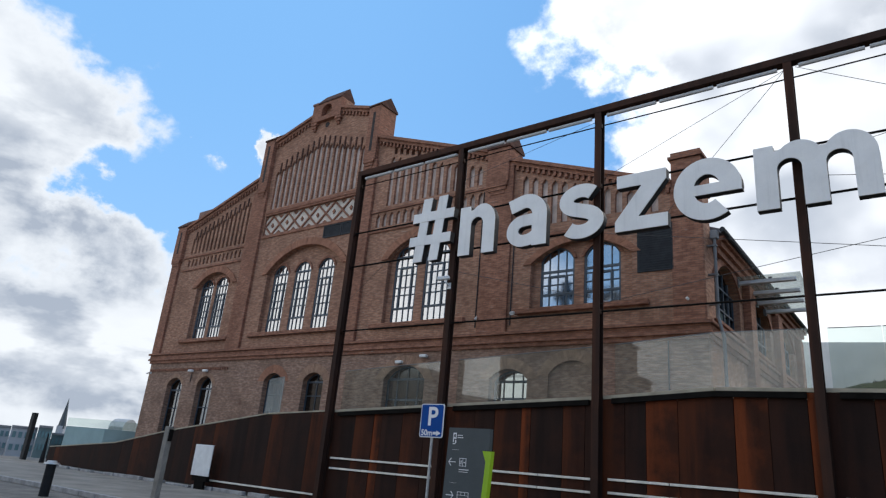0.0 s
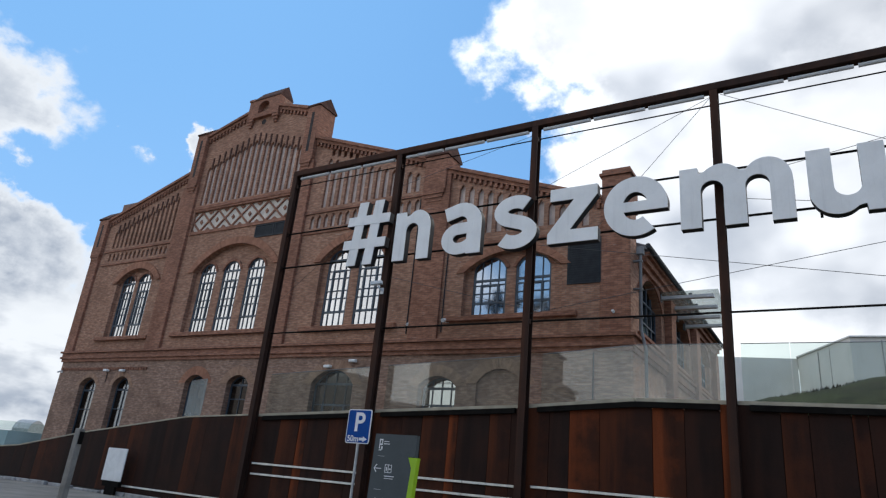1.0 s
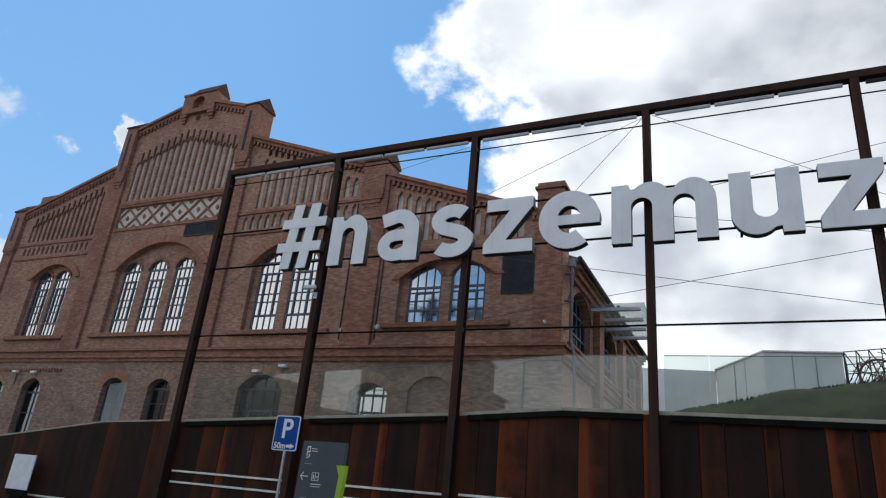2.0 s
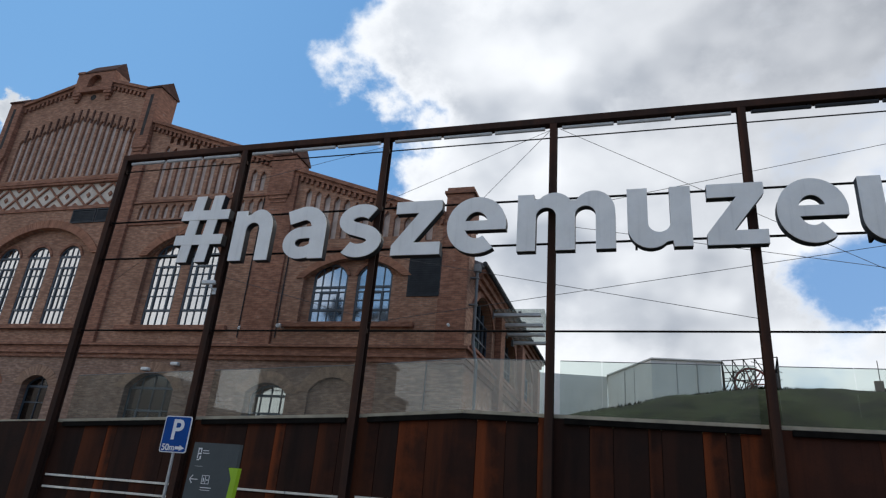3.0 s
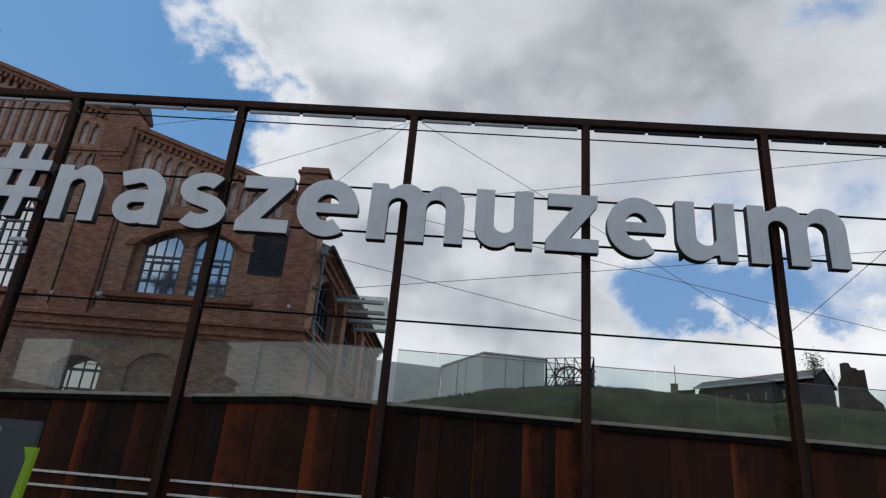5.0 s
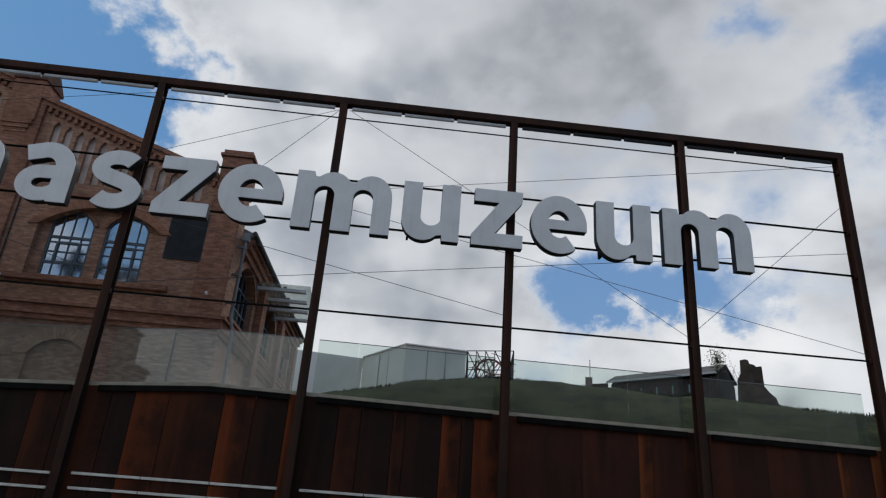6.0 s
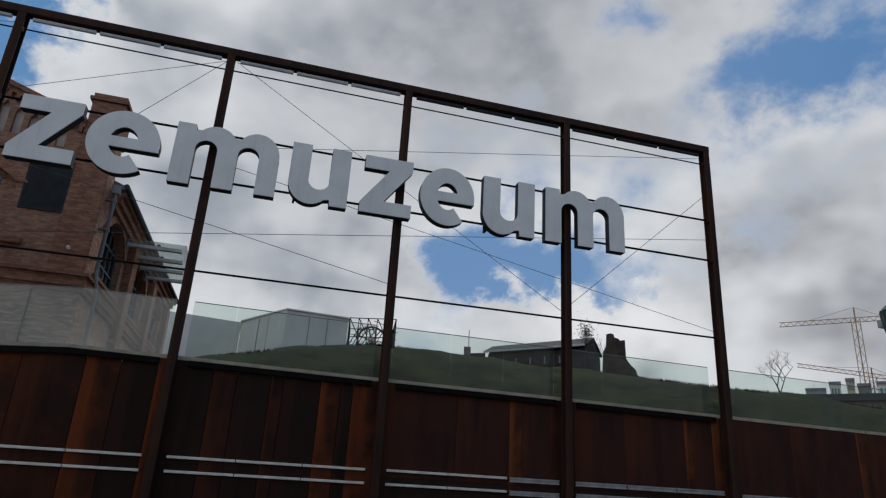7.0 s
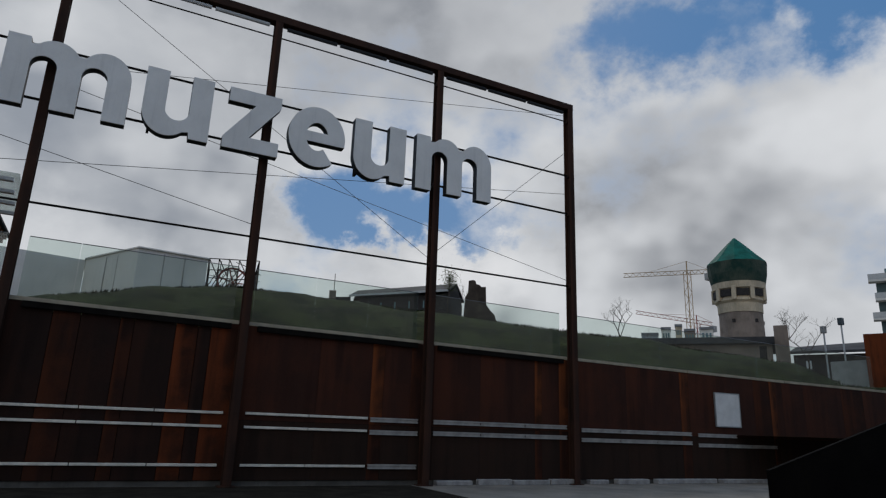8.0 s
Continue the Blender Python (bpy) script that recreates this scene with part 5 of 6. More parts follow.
# ---- plaza, grass bank and what stands behind it ----
def polar(az, r, z=0.0):
    return Vector((math.sin(radians(az)) * r, math.cos(radians(az)) * r, z))


part_plaza = thing("plaza", "pale paved plaza behind the wall", "plaza", kind="structure")
_bm = bmesh.new()
prism(_bm, [(-38.4, -0.05), (62, -0.05), (62, 1.85), (-25, 1.85), (-31, 1.15), (-38.4, 0.75)], WY + 0.43, 20.95)
part("slab", _bm, PAVING, part_plaza)
RIDGE = [(-12, 0.12), (-6.5, 0.145), (-3.1, 0.160), (1.5, 0.178), (9, 0.196), (17, 0.186), (25, 0.176), (33, 0.160), (39.5, 0.146), (43, 0.140), (47, 0.125), (51, 0.114), (55, 0.101), (58.5, 0.072), (64, 0.06), (75, 0.05)]


def build_bank():
    bm = bmesh.new()
    rnd = random.Random(3)
    azs = [(-10 + i * 0.75) for i in range(106)]
    rs = [26, 28, 31, 34, 38, 42, 46, 50, 60, 80, 120]
    grid = []
    for az in azs:
        t = float(np.interp(az, [p[0] for p in RIDGE], [p[1] for p in RIDGE]))
        row = []
        for r in rs:
            peak = EYE.z + t * 46
            k = max(0.0, min(1.0, (r - 26) / 20))
            z = 2.2 + (peak - 2.2) * (k * k * (3 - 2 * k)) if r <= 46 else peak - (r - 46) * 0.10
            z += 0.25 * noise.noise((az * 0.3, r * 0.1, 0)) + rnd.uniform(-0.05, 0.05)
            p = polar(az, r, z)
            if p.y < 21 or (p.x < -4.6 and p.y < 39.5):
                p.z = min(p.z, 1.6)
            row.append(bm.verts.new(p))
        grid.append(row)
    for i in range(len(azs) - 1):
        for j in range(len(rs) - 1):
            bm.faces.new((grid[i][j], grid[i + 1][j], grid[i + 1][j + 1], grid[i][j + 1]))
    for f in bm.faces:
        f.smooth = True
    tagged(part("grass_bank", bm, GRASS), "dark green grass bank behind the glass", "grass", kind="structure")
    # tufts along the crest
    verts, faces = [], []
    for i in range(5200):
        az = rnd.uniform(-5.0, 60)
        r = rnd.uniform(45.6, 46.6)
        t = float(np.interp(az, [p[0] for p in RIDGE], [p[1] for p in RIDGE]))
        base = polar(az, r, EYE.z + t * 46 - 0.22)
        h, w, a = rnd.uniform(0.22, 0.33), rnd.uniform(0.03, 0.08), rnd.uniform(0, 3.14)
        d = Vector((math.cos(a), math.sin(a), 0)) * w
        tip = base + Vector((rnd.uniform(-0.1, 0.1), rnd.uniform(-0.1, 0.1), h))
        n = len(verts)
        verts += [base - d, base + d, tip]
        faces.append((n, n + 1, n + 2))
    me = bpy.data.meshes.new("grass_tufts")
    me.from_pydata([tuple(v) for v in verts], [], faces)
    tagged(link_mesh("grass_tufts", me, GRASS), "rough grass along the bank's crest", "grass", kind="stuff")


build_bank()


def build_white_block():
    w = thing("concrete_pavilion", "pale concrete clad pavilion behind the grass bank", "building")
    pts = [polar(-2.6, 67.5), polar(1.0, 59.8), polar(6.4, 61), polar(5.5, 80), polar(-2.4, 82)]
    part("main_block", footprint(bmesh.new(), pts, 3.0, 15.5), CLADDING, w)
    top = [polar(-2.7, 67.3), polar(1.0, 59.6), polar(6.5, 60.8), polar(5.6, 80.2), polar(-2.5, 82.2)]
    part("roof_edge", footprint(bmesh.new(), top, 15.502, 15.62), CLADDING, w)
    pts = [polar(-9, 66.6), polar(-2.63, 67.52), polar(-3, 78), polar(-9, 75)]
    part("low_block", footprint(bmesh.new(), pts, 3.0, 15.45), CLADDING, w)
    for a, r in ((-1.2, 64.2), (-0.4, 62.6), (3.0, 60.2), (4.6, 60.5)):
        bm = bmesh.new()
        rod(bm, polar(a, r - 0.02, 3.0), polar(a, r - 0.02, 15.3), 0.05, 4)
        part("joint", bm, CONCRETE, w)
    bm = bmesh.new()
    rod(bm, polar(4.6, 66, 15.7), polar(4.6, 66, 16.9), 0.12, 6)
    part("flue", bm, BLACK, w)


def build_lattice():
    w = thing("lattice_cage", "dark steel lattice cage with a red winding wheel", "structure")
    rnd = random.Random(8)
    z0, z1 = 12.4, 16.1
    corners = [polar(6.5, 63), polar(10.6, 62), polar(10.4, 67), polar(6.6, 68)]
    bm = bmesh.new()
    for i in range(4):
        a, b = corners[i], corners[(i + 1) % 4]
        rod(bm, (a.x, a.y, z0), (a.x, a.y, z1), 0.06, 5)
        for z in (z0, (z0 + z1) / 2, z1):
            rod(bm, (a.x, a.y, z), (b.x, b.y, z), 0.045, 5)
        n = 5
        for j in range(n):
            p, q = a.lerp(b, j / n), a.lerp(b, (j + 1) / n)
            rod(bm, (p.x, p.y, z0), (q.x, q.y, (z0 + z1) / 2), 0.045, 4)
            rod(bm, (q.x, q.y, z0 + 2), (p.x, p.y, z1), 0.045, 4)
            rod(bm, (p.x, p.y, z0), (p.x, p.y, z1), 0.04, 4)
    part("cage", bm, BLACK, w)
    bm = bmesh.new()
    for i in range(34):                                    # tangle of bent bars inside
        p = corners[0].lerp(corners[1], rnd.random()) + Vector((0, rnd.uniform(0.3, 3.5), rnd.uniform(z0, z1)))
        q = p + Vector((rnd.uniform(-1.2, 1.2), rnd.uniform(-0.6, 0.6), rnd.uniform(-1.3, 1.3)))
        q.z = max(z0, min(z1, q.z))
        rod(bm, p, q, 0.032, 4)
    tagged(part("inner_bars", bm, BLACK, w), kind="stuff")
    bm = bmesh.new()
    c = polar(8.6, 64, 14.2)
    for i in range(20):
        a, b = radians(i * 18), radians(i * 18 + 18)
        rod(bm, c + Vector((math.cos(a) * 1.4, 0, math.sin(a) * 1.4)), c + Vector((math.cos(b) * 1.4, 0, math.sin(b) * 1.4)), 0.11, 5)
        if i % 3 == 0:
            rod(bm, c, c + Vector((math.cos(a) * 1.4, 0, math.sin(a) * 1.4)), 0.06, 4)
    part("wheel", bm, RED_WHEEL, w, "red winding wheel")
    part("plinth", footprint(bmesh.new(), [polar(9.8, 60), polar(10.6, 60), polar(10.6, 61.5), polar(9.8, 61.5)], 8.0, 14.3), DARK_TIMBER, w)


def build_sheds():
    w = thing("timber_shed", "long dark shed with a low pitched roof", "building")
    a, b, c, d = polar(18.95, 56), polar(27.3, 52), polar(28.6, 57), polar(20.0, 61)
    part("wall", footprint(bmesh.new(), [a, b, c, d], 6.0, 12.05), DARK_TIMBER, w)
    eave = polar(18.55, 55.7, 12.15), polar(27.35, 51.7, 12.2)
    ridge = polar(19.3, 58.4, 13.15), polar(28.1, 54.3, 13.3)
    rear = polar(20.0, 61.3, 12.2), polar(28.8, 57.2, 12.35)

    def slab(quad, thick, name, mat):
        bm = bmesh.new()
        vs = [bm.verts.new(p) for p in quad] + [bm.verts.new(p + Vector((0, 0, thick))) for p in quad]
        for q in ((0, 3, 2, 1), (4, 5, 6, 7), (0, 1, 5, 4), (1, 2, 6, 5), (2, 3, 7, 6), (3, 0, 4, 7)):
            bm.faces.new([vs[i] for i in q])
        part(name, bm, mat, w)
    slab((eave[0], eave[1], ridge[1], ridge[0]), 0.14, "roof", DARK_ROOF)
    slab((ridge[0], ridge[1], rear[1], rear[0]), 0.14, "roof", DARK_ROOF)
    out = Vector((-0.06, -0.12, 0))
    slab((eave[0] + out, eave[1] + out, eave[1] + out * 0.1, eave[0] + out * 0.1), 0.16, "gutter", GALVANISED)
    for k, (p, q) in enumerate(((a, d), (b, c))):
        bm = bmesh.new()
        top = ridge[k] * 1.0
        inward = (b - a).normalized() * (0.5 if k == 0 else -0.5)
        vs = [bm.verts.new(v) for v in (Vector((p.x, p.y, 12.06)), Vector((q.x, q.y, 12.06)), top - Vector((0, 0, 0.02)))]
        ws = [bm.verts.new(v.co + inward) for v in vs]
        bm.faces.new(vs)
        bm.faces.new(ws[::-1])
        for i in range(3):
            bm.faces.new((vs[i], ws[i], ws[(i + 1) % 3], vs[(i + 1) % 3]))
        part("gable", bm, DARK_TIMBER, w)
    for i in range(4):
        p = a.lerp(b, 0.30 + i * 0.15)
        part("window", footprint(bmesh.new(), [p, p + Vector((0.9, -0.25, 0)), p + Vector((0.9, -0.33, 0)), p + Vector((0, -0.08, 0))], 11.0, 11.6), TEAL_GLASS, w)
    w = thing("small_hut", "small dark hut with a chimney on the bank", "building")
    part("wall", footprint(bmesh.new(), [polar(17.3, 58), polar(18.7, 57.5), polar(18.7, 60), polar(17.3, 60.5)], 9.0, 12.5), DARK_TIMBER, w)
    part("chimney", footprint(bmesh.new(), [polar(16.8, 57.6), polar(17.4, 57.6), polar(17.4, 58.2), polar(16.8, 58.2)], 9.0, 13.0), TOWER_BRICK, w)
    bm = bmesh.new()
    rod(bm, polar(17.2, 58, 13.0), polar(17.2, 58, 14.6), 0.03, 4)
    part("mast", bm, BLACK, w)
    w = thing("brick_ruin", "broken dark brick ruin on the grass bank", "ruin")
    edge = [(28.75, 0.17), (28.85, 0.199), (29.1, 0.207), (29.15, 0.226), (29.5, 0.2275), (29.75, 0.2265), (29.85, 0.221), (30.15, 0.2195), (30.3, 0.2165), (30.7, 0.217), (30.75, 0.189), (31.1, 0.180), (31.5, 0.173), (31.7, 0.16)]
    bm = bmesh.new()
    front = [bm.verts.new(polar(az, 52, EYE.z + t * 52)) for az, t in edge]
    rear = [bm.verts.new(polar(az, 53.8, EYE.z + t * 52)) for az, t in edge]
    for i in range(len(edge) - 1):
        bm.faces.new((front[i], front[i + 1], rear[i + 1], rear[i]))
    foot = [bm.verts.new(polar(az, r, 6.0)) for az, r in ((31.7, 52), (28.75, 52), (31.7, 53.8), (28.75, 53.8))]
    bm.faces.new([foot[1], foot[0]] + front[::-1])
    bm.faces.new([foot[2], foot[3]] + rear)
    bm.faces.new((foot[1], front[0], rear[0], foot[3]))
    bm.faces.new((foot[0], foot[2], rear[-1], front[-1]))
    part("masonry", bm, RUIN, w)


def tree(name, label, base, height, spread, seed, leaves=0, leaf=0.2, lean=(0, 0)):
    t = thing(name, label, "tree", base)
    rnd = random.Random(seed)
    bm = bmesh.new()
    tips = []

    def limb(p, way, length, r, depth):
        q = p + way * length
        rod(bm, p, q, r, 5, r * 0.62)
        if depth == 0:
            tips.append(q)
            return
        for i in range(rnd.choice((2, 3)) if depth > 1 else 3):
            d = Vector((rnd.uniform(-1, 1) * spread, rnd.uniform(-1, 1) * spread, rnd.uniform(0.15 if leaves else -0.05, 1.0)))
            limb(q if i else p.lerp(q, 0.7), (way * 0.55 + d * 0.75).normalized(), length * rnd.uniform(0.5, 0.8), r * 0.58, depth - 1)
            tips.append(q)
    limb(Vector((0, 0, -0.3)), Vector((lean[0], lean[1], 1)).normalized(), height * (0.36 if leaves else 0.30), height * 0.013, 5 if leaves else 6)
    part("trunk", bm, BARK, t)
    if leaves:
        verts, faces = [], []
        for i in range(leaves):
            c = rnd.choice(tips) + Vector((rnd.gauss(0, 0.3), rnd.gauss(0, 0.3), rnd.gauss(0, 0.3)))
            u = Vector((rnd.uniform(-1, 1), rnd.uniform(-1, 1), rnd.uniform(-1, 1))).normalized() * leaf
            v = u.orthogonal().normalized() * leaf * 0.5
            n = len(verts)
            verts += [c - u, c + v, c + u, c - v]
            faces.append((n, n + 1, n + 2, n + 3))
        me = bpy.data.meshes.new("crown")
        me.from_pydata([tuple(v) for v in verts], [], faces)
        link_mesh("crown", me, LEAF, t)
    return t


def build_tower():
    t = thing("water_tower", "round brick tower under green netting with a pointed top", "tower", polar(51.75, 120, 0))

    def ring(rows, sides=24):
        bm = bmesh.new()
        loops = [[bm.verts.new((1.07 * r * math.cos(2 * math.pi * i / sides), 1.07 * r * math.sin(2 * math.pi * i / sides), z)) for i in range(sides)] for r, z in rows]
        for a, b in zip(loops, loops[1:]):
            for i in range(sides):
                bm.faces.new((a[i], a[(i + 1) % sides], b[(i + 1) % sides], b[i]))
        bm.faces.new(loops[0][::-1])
        bm.faces.new(loops[-1])
        return bm
    z = lambda tan: EYE.z + tan * 120
    part("shaft", ring([(3.4, 4.0), (3.25, z(0.138)), (3.2, z(0.17))]), TOWER_BRICK, t)
    part("neck", ring([(3.3, z(0.1701)), (3.35, z(0.183)), (3.7, z(0.186)), (3.7, z(0.189)), (3.5, z(0.1895)), (3.65, z(0.2025)), (3.95, z(0.203)), (4.0, z(0.212))]), TOWER_STONE, t, "pale weathered render")
    for i in range(9):
        a = 2 * math.pi * (i + 0.2) / 9
        bm = boxes((-0.35, 0.35, -0.35, 0.35, z(0.186), z(0.205)), bevel=0.05)
        part("pier", bm, TOWER_STONE, t, at=Matrix.Translation((4.0 * math.cos(a), 4.0 * math.sin(a), 0)) @ Matrix.Rotation(a, 4, "Z"))
        a += math.pi / 9
        part("opening", boxes((-0.1, 0.16, -0.95, 0.95, z(0.1915), z(0.2015))), DARK_TIMBER, t, at=Matrix.Translation((3.86 * math.cos(a), 3.86 * math.sin(a), 0)) @ Matrix.Rotation(a, 4, "Z"))
    for a in (-100, -160, -40):
        part("small_window", boxes((-0.1, 0.1, -0.25, 0.25, z(0.155), z(0.160))), DARK_TIMBER, t, at=Matrix.Translation((3.47 * math.cos(radians(a)), 3.47 * math.sin(radians(a)), 0)) @ Matrix.Rotation(radians(a), 4, "Z"))
    part("netting", ring([(4.05, z(0.2122)), (4.35, z(0.225)), (4.5, z(0.241))], 16), NET_DARK, t, "dark green scaffold netting")
    part("netted_roof", ring([(4.55, z(0.2412)), (3.3, z(0.2525)), (1.5, z(0.270)), (0.15, z(0.282))], 10), NET_GREEN, t, "green netting over pointed roof")


def build_crane(az, r, t_top, a0, a1, tilt, mat, label):
    c = thing("tower_crane", label, "crane", polar(az, r, 0))
    z = lambda tan: EYE.z + tan * r
    side = Vector((math.cos(radians(az)), -math.sin(radians(az)), 0))
    bm = bmesh.new()
    zt = z(t_top)
    w = 0.9
    for sx in (-w, w):
        for sy in (-w, w):
            rod(bm, (sx, sy, 0), (sx, sy, zt), 0.16, 4)
    n = int(zt / 2.6)
    for i in range(n):
        za, zb = zt * i / n, zt * (i + 1) / n
        s = 1 if i % 2 else -1
        rod(bm, (-w * s, -w, za), (w * s, -w, zb), 0.10, 4)
        rod(bm, (-w, -w * s, za), (-w, w * s, zb), 0.10, 4)
    part("mast", bm, mat, c)
    bm = bmesh.new()
    la, lb = math.radians(a0 - az) * r, math.radians(a1 - az) * r
    zj = zt - 1.0
    pa, pb = side * la + Vector((0, 0, zj + tilt * abs(la))), side * lb + Vector((0, 0, zj))
    for d in (Vector((0, 0, 0)), Vector((0, 0, 1.5))):
        rod(bm, pa + d, pb + d, 0.13, 4)
    m = 26
    for i in range(m):
        p, q = pa.lerp(pb, i / m), pa.lerp(pb, (i + 1) / m)
        rod(bm, p + Vector((0, 0, 1.5 if i % 2 else 0)), q + Vector((0, 0, 0 if i % 2 else 1.5)), 0.08, 4)
    part("jib", bm, mat, c)
    bm = bmesh.new()
    top = Vector((0, 0, zt + 4))
    rod(bm, (0, 0, zt), top, 0.3, 4)
    rod(bm, top, pa.lerp(pb, 0.3) + Vector((0, 0, 1.5)), 0.06, 4)
    rod(bm, top, pb + Vector((0, 0, 1.5)), 0.06, 4)
    part("tie", bm, mat, c)
    bm = bmesh.new()
    box(bm, pb.x - 1.2, pb.x + 1.2, pb.y - 1.0, pb.y + 1.0, pb.z - 2.5, pb.z)
    part("counterweight", bm, CONCRETE, c)


def build_right():
    w = thing("low_hall", "long low brick hall with a dark roof behind the bank", "building")
    r = 75
    pts = [polar(41.5, r), polar(53.8, r), polar(53.8, r + 9), polar(41.5, r + 9)]
    part("wall", footprint(bmesh.new(), pts, 3.0, EYE.z + 0.128 * r), TOWER_BRICK, w)
    top = [polar(41.2, r - 0.6), polar(54.0, r - 0.6), polar(54.0, r + 9.5), polar(41.2, r + 9.5)]
    part("roof", footprint(bmesh.new(), top, EYE.z + 0.1282 * r, EYE.z + 0.137 * r), DARK_ROOF, w)
    part("pier", footprint(bmesh.new(), [polar(54.0, r - 0.5), polar(55.0, r - 0.5), polar(55.0, r + 1.5), polar(54.05, r + 1.5)], 3.0, EYE.z + 0.152 * r), TOWER_BRICK, w)
    for a, b, t0, t1, m in ((49.3, 50.0, 0.114, 0.124, PLASTER_DULL), (51.6, 52.6, 0.100, 0.126, FACADE_GREY), (52.8, 53.4, 0.100, 0.125, DARK_TIMBER)):
        part("door", footprint(bmesh.new(), [polar(a, r - 0.12), polar(b, r - 0.12), polar(b, r - 0.02), polar(a, r - 0.02)], EYE.z + t0 * r, EYE.z + t1 * r), m, w)
    w = thing("long_shed", "low grey shed with a shallow pitched roof", "building")
    r = 88
    part("wall", footprint(bmesh.new(), [polar(55.2, r), polar(66, r), polar(66, r + 12), polar(55.2, r + 12)], 3.0, EYE.z + 0.112 * r), DARK_TIMBER, w)
    bm = bmesh.new()
    e = [polar(54.9, r - 1, EYE.z + 0.112 * r), polar(66, r - 1, EYE.z + 0.113 * r), polar(66, r + 6, EYE.z + 0.136 * r), polar(55.5, r + 6, EYE.z + 0.128 * r)]
    vs = [bm.verts.new(p) for p in e] + [bm.verts.new(p + Vector((0, 0, 0.3))) for p in e]
    for q in ((0, 3, 2, 1), (4, 5, 6, 7), (0, 1, 5, 4), (1, 2, 6, 5), (2, 3, 7, 6), (3, 0, 4, 7)):
        bm.faces.new([vs[i] for i in q])
    part("roof", bm, DARK_ROOF, w)
    for i in range(5):
        a = 56 + i * 0.95
        part("window", footprint(bmesh.new(), [polar(a, r - 0.15), polar(a + 0.55, r - 0.15), polar(a + 0.55, r - 0.05), polar(a, r - 0.05)], EYE.z + 0.093 * r, EYE.z + 0.104 * r), SIGN_WHITE if i in (0, 2) else TEAL_GLASS, w)
    for az, t0, t1, nm in ((58.6, 0.11, 0.150, "flue"), (57.4, 0.08, 0.140, "lamp_mast")):
        c = thing(nm, "grey metal mast with a square head", "mast", polar(az, 84, 3.0))
        bm = bmesh.new()
        rod(bm, (0, 0, 0), (0, 0, EYE.z + t1 * 84 - 3.0), 0.09, 8)
        part("shaft", bm, GALVANISED, c)
        box_h = EYE.z + t1 * 84 - 3.0
        part("head", boxes((-0.26, 0.26, -0.25, 0.25, box_h, box_h + 0.8), bevel=0.05), SLATE if nm == "flue" else CONCRETE, c)
    w = thing("corten_block", "orange rusted steel block beside the bank", "building")
    part("wall", footprint(bmesh.new(), [polar(59.9, 60), polar(68, 60), polar(68, 66), polar(59.95, 66)], 4.5, EYE.z + 0.137 * 60), CORTEN[2], w)
    part("base", footprint(bmesh.new(), [polar(59.95, 60.1), polar(68, 60.1), polar(68, 66), polar(60, 66)], 0.5, 4.49), CONCRETE, w)
    part("ramp_wall", footprint(bmesh.new(), [polar(57.6, 62), polar(59.88, 61), polar(59.85, 61.5), polar(57.6, 62.5)], 2.0, EYE.z + 0.104 * 61), CONCRETE, w)
    w = thing("apartment_block", "modern grey apartment block with stacked balconies", "building")
    r = 150
    part("wall", footprint(bmesh.new(), [polar(61.15, r), polar(70, r), polar(70, r + 15), polar(61.15, r + 15)], 0.0, EYE.z + 0.215 * r), FACADE_TEAL, w)
    for i in range(3):
        zz = EYE.z + (0.152 + i * 0.025) * r
        a0 = 60.7 if i != 1 else 61.0
        b = part("balcony", footprint(bmesh.new(), [polar(a0, r - 2.2), polar(64, r - 2.2), polar(64, r - 0.02), polar(a0, r - 0.02)], zz, zz + 0.4), CLADDING, w)
        part("rail", footprint(bmesh.new(), [polar(a0, r - 2.2), polar(64, r - 2.2), polar(64, r - 2.1), polar(a0, r - 2.1)], zz + 0.41, zz + 1.5), GALVANISED, b)
        part("window", footprint(bmesh.new(), [polar(61.8, r - 0.1), polar(63.8, r - 0.1), polar(63.8, r - 0.03), polar(61.8, r - 0.03)], zz + 0.5, zz + 2.8), TEAL_GLASS, w)
    for i, (az, wd, t, m) in enumerate(((44.0, 1.3, 0.143, FACADE_GREY), (45.6, 0.7, 0.151, CLADDING), (46.7, 0.5, 0.155, TOWER_STONE), (47.4, 0.8, 0.148, TOWER_BRICK), (48.6, 1.0, 0.150, CLADDING))):
        w = thing("distant_house", "distant pale city building", "building", group="distant buildings")
        r = 230
        part("wall", footprint(bmesh.new(), [polar(az, r), polar(az + wd, r), polar(az + wd, r + 10), polar(az, r + 10)], 0.0, EYE.z + t * r), m, w)
        part("roof", footprint(bmesh.new(), [polar(az - 0.05, r - 0.5), polar(az + wd + 0.05, r - 0.5), polar(az + wd, r + 10), polar(az, r + 10)], EYE.z + t * r + 0.01, EYE.z + t * r + 0.8), ZINC, w)
        for j in range(3):
            part("window", footprint(bmesh.new(), [polar(az + wd * (0.15 + j * 0.28), r - 0.2), polar(az + wd * (0.3 + j * 0.28), r - 0.2), polar(az + wd * (0.3 + j * 0.28), r - 0.1), polar(az + wd * (0.15 + j * 0.28), r - 0.1)], EYE.z + (t - 0.012) * r, EYE.z + (t - 0.005) * r), TEAL_GLASS, w)


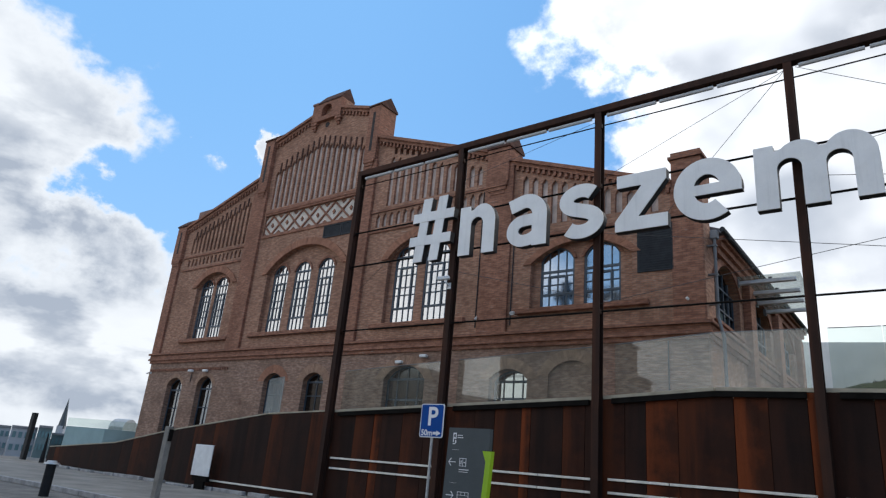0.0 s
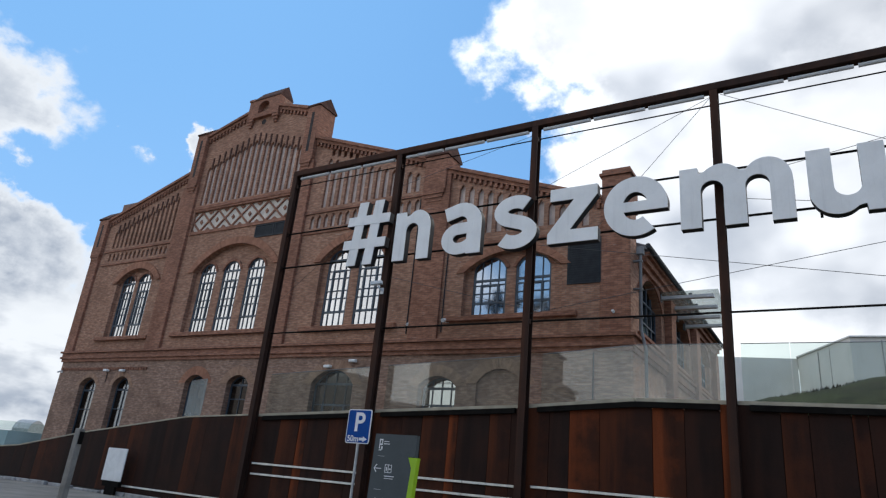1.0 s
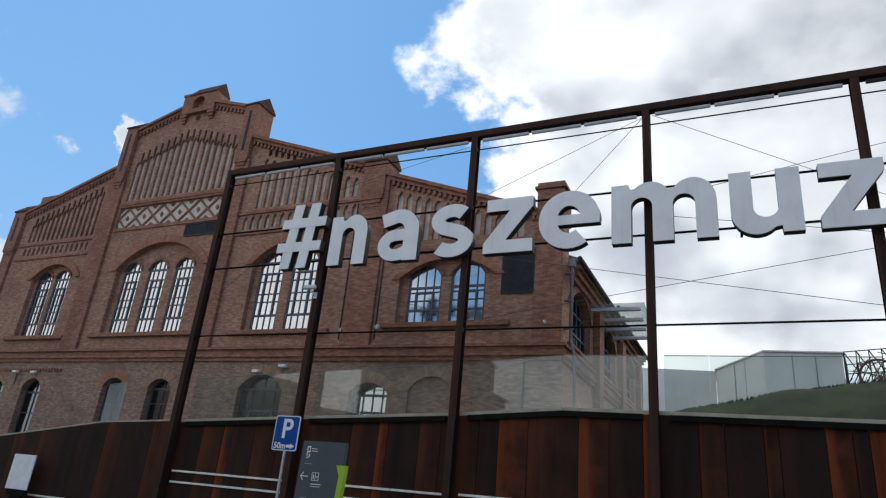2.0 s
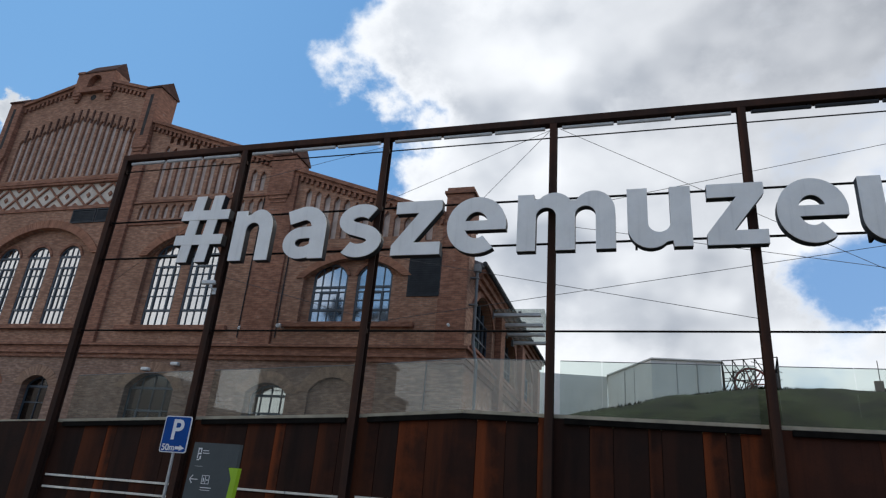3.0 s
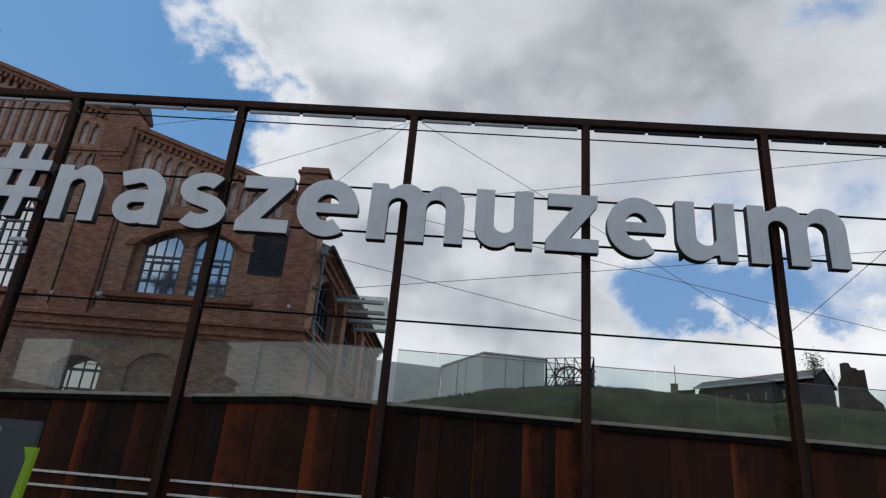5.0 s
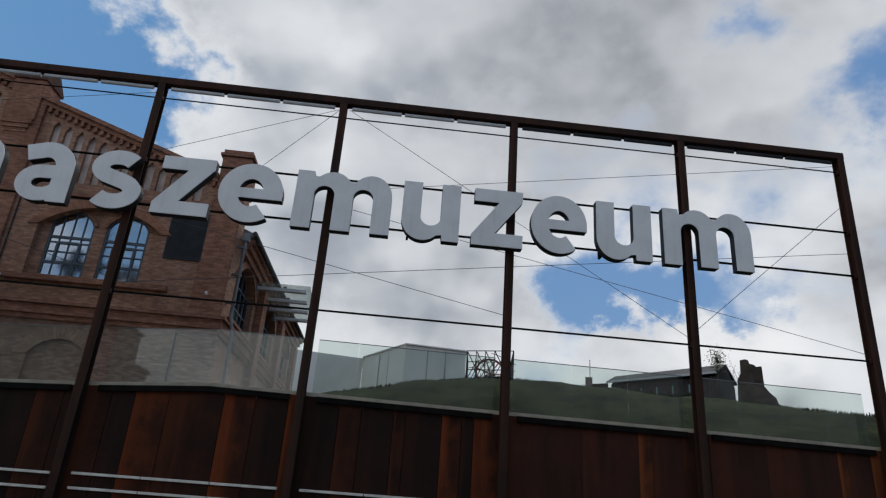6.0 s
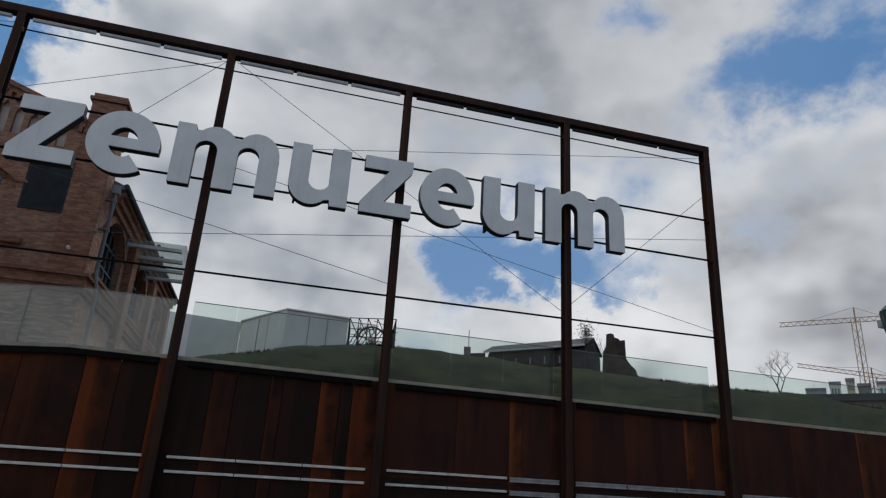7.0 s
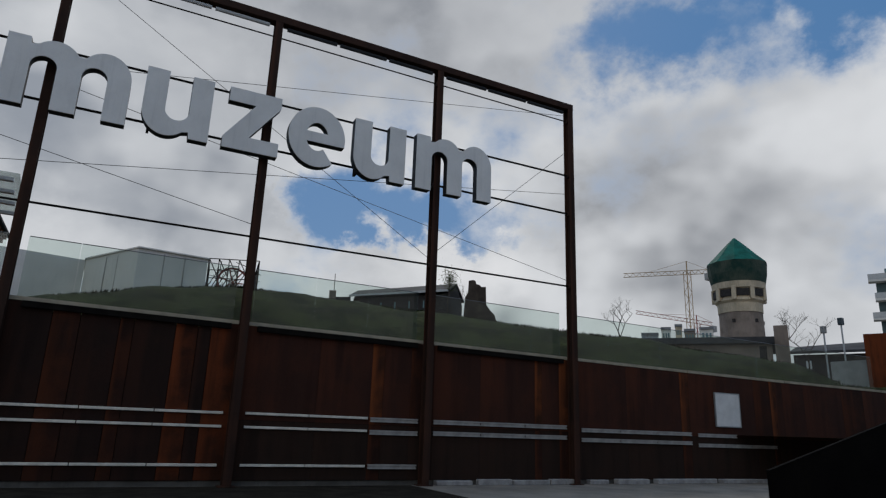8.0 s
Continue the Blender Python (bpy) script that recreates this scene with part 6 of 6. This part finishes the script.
def build_left():
    c = thing("church", "distant grey church with a slender spire", "church", polar(-66.3, 600, -9))
    bm = bmesh.new()
    rod(bm, (0, 0, 0), (0, 0, 19), 3.6, 8)
    part("tower", bm, FACADE_GREY, c)
    bm = bmesh.new()
    rod(bm, (0, 0, 19), (0, 0, 40), 3.0, 8, 0.1)
    for s in (-1, 1):
        rod(bm, (s * 3.2, 0, 17), (s * 3.2, 0, 24), 0.8, 6, 0.05)
    part("spire", bm, SLATE, c)
    rnd = random.Random(12)
    az = -72.0
    while az < -62:
        wd = rnd.uniform(0.9, 1.8)
        r = rnd.uniform(170, 230)
        t = rnd.uniform(0.002, 0.010)
        w = thing("distant_house", "distant grey city building", "building", group="distant buildings")
        h = EYE.z + t * r
        part("wall", footprint(bmesh.new(), [polar(az, r), polar(az + wd, r), polar(az + wd, r + 12), polar(az, r + 12)], -9.1, h), rnd.choice((FACADE_TEAL, FACADE_TEAL, FACADE_GREY)), w)
        part("roof", footprint(bmesh.new(), [polar(az, r - 0.4), polar(az + wd, r - 0.4), polar(az + wd, r + 12), polar(az, r + 12)], h + 0.01, h + 0.6), ZINC, w)
        for k in range(2):
            for j in range(4):
                u = az + wd * (0.08 + j * 0.24)
                part("window", footprint(bmesh.new(), [polar(u, r - 0.2), polar(u + wd * 0.14, r - 0.2), polar(u + wd * 0.14, r - 0.1), polar(u, r - 0.1)], h - 2.4 - 3.2 * k, h - 0.9 - 3.2 * k), TEAL_GLASS, w)
        az += wd * 1.02
    g = thing("glass_pavilion", "low glazed pavilion with a rounded metal plant hood", "building")
    r = 52
    part("glazing", footprint(bmesh.new(), [polar(-66.0, r + 3), polar(-63.4, r), polar(-60.8, r), polar(-60.8, r + 5), polar(-65.5, r + 8)], -0.2, EYE.z + 0.016 * r), PALE_TEAL, g)
    part("roof_rail", footprint(bmesh.new(), [polar(-66.0, r + 2.9), polar(-63.4, r - 0.1), polar(-60.8, r - 0.1), polar(-60.8, r), polar(-63.4, r), polar(-66.0, r + 3)], EYE.z + 0.0165 * r, EYE.z + 0.027 * r), BALUSTRADE, g)
    bm = bmesh.new()
    a, b = polar(-62.7, r + 2, 2.35), polar(-61.7, r + 1.2, 2.35)
    rod(bm, a, b, 0.75, 14)
    part("hood", bm, GALVANISED, g)


build_white_block()
build_lattice()
build_sheds()
tree("conifer", "young green larch on the bank", polar(27.3, 50.5, 10.0), 4.4, 0.40, 3, leaves=700, leaf=0.08)
tree("bare_tree", "bare young tree beside the ruin", polar(28.95, 50, 9.8), 3.6, 0.35, 6)
tree("bare_tree", "bare broken tree with twisted branches", polar(42.6, 60, 8.8), 6.6, 1.1, 9, lean=(-0.3, 0.1))
tree("bare_tree", "bare leafless tree beside the tower", polar(54.4, 100, 10.5), 11.0, 1.0, 21)
tree("bare_tree", "bare leafless tree by the long shed", polar(56.2, 84, 8.5), 8.5, 1.0, 22)
tree("bare_tree", "bare leafless tree among the distant houses", polar(45.2, 70, 8.0), 5.0, 1.0, 23)
build_tower()
build_crane(47.9, 250, 0.236, 42.7, 49.6, 0.0, CRANE_YELLOW, "pale yellow lattice tower crane")
build_crane(48.4, 300, 0.158, 43.6, 49.6, 0.25, CRANE_RED, "red lattice tower crane with lowered jib")
build_right()
build_left()


def street_block(x0, x1, h0, h1):
    """Plain building on the other side of the road, behind the viewer."""
    s = thing("street_block", "plain dark brick building across the road", "building")
    bm = bmesh.new()
    prism(bm, [(x0, -0.14), (x1, -0.14), (x1, h1), (x0, h0)], -36.0, -30.0)
    part("wall", bm, TOWER_BRICK, s)
    bm = bmesh.new()
    prism(bm, [(x0 - 0.3, h0 + 0.005), (x1 + 0.3, h1 + 0.005), (x1 + 0.3, h1 + 0.35), (x0 - 0.3, h0 + 0.35)], -36.3, -29.7)
    part("roof", bm, ZINC, s)


street_block(-95.0, -58.0, 15.0, 15.0)
street_block(-57.0, -50.6, 14.0, 13.0)
street_block(-50.0, -41.0, 10.6, 9.4)
street_block(-40.4, -26.5, 16.6, 16.0)
street_block(-26.4, -25.0, 12.6, 12.2)
street_block(-24.9, -23.6, 11.2, 10.0)
street_block(-8.5, 150.0, 17.0, 16.0)
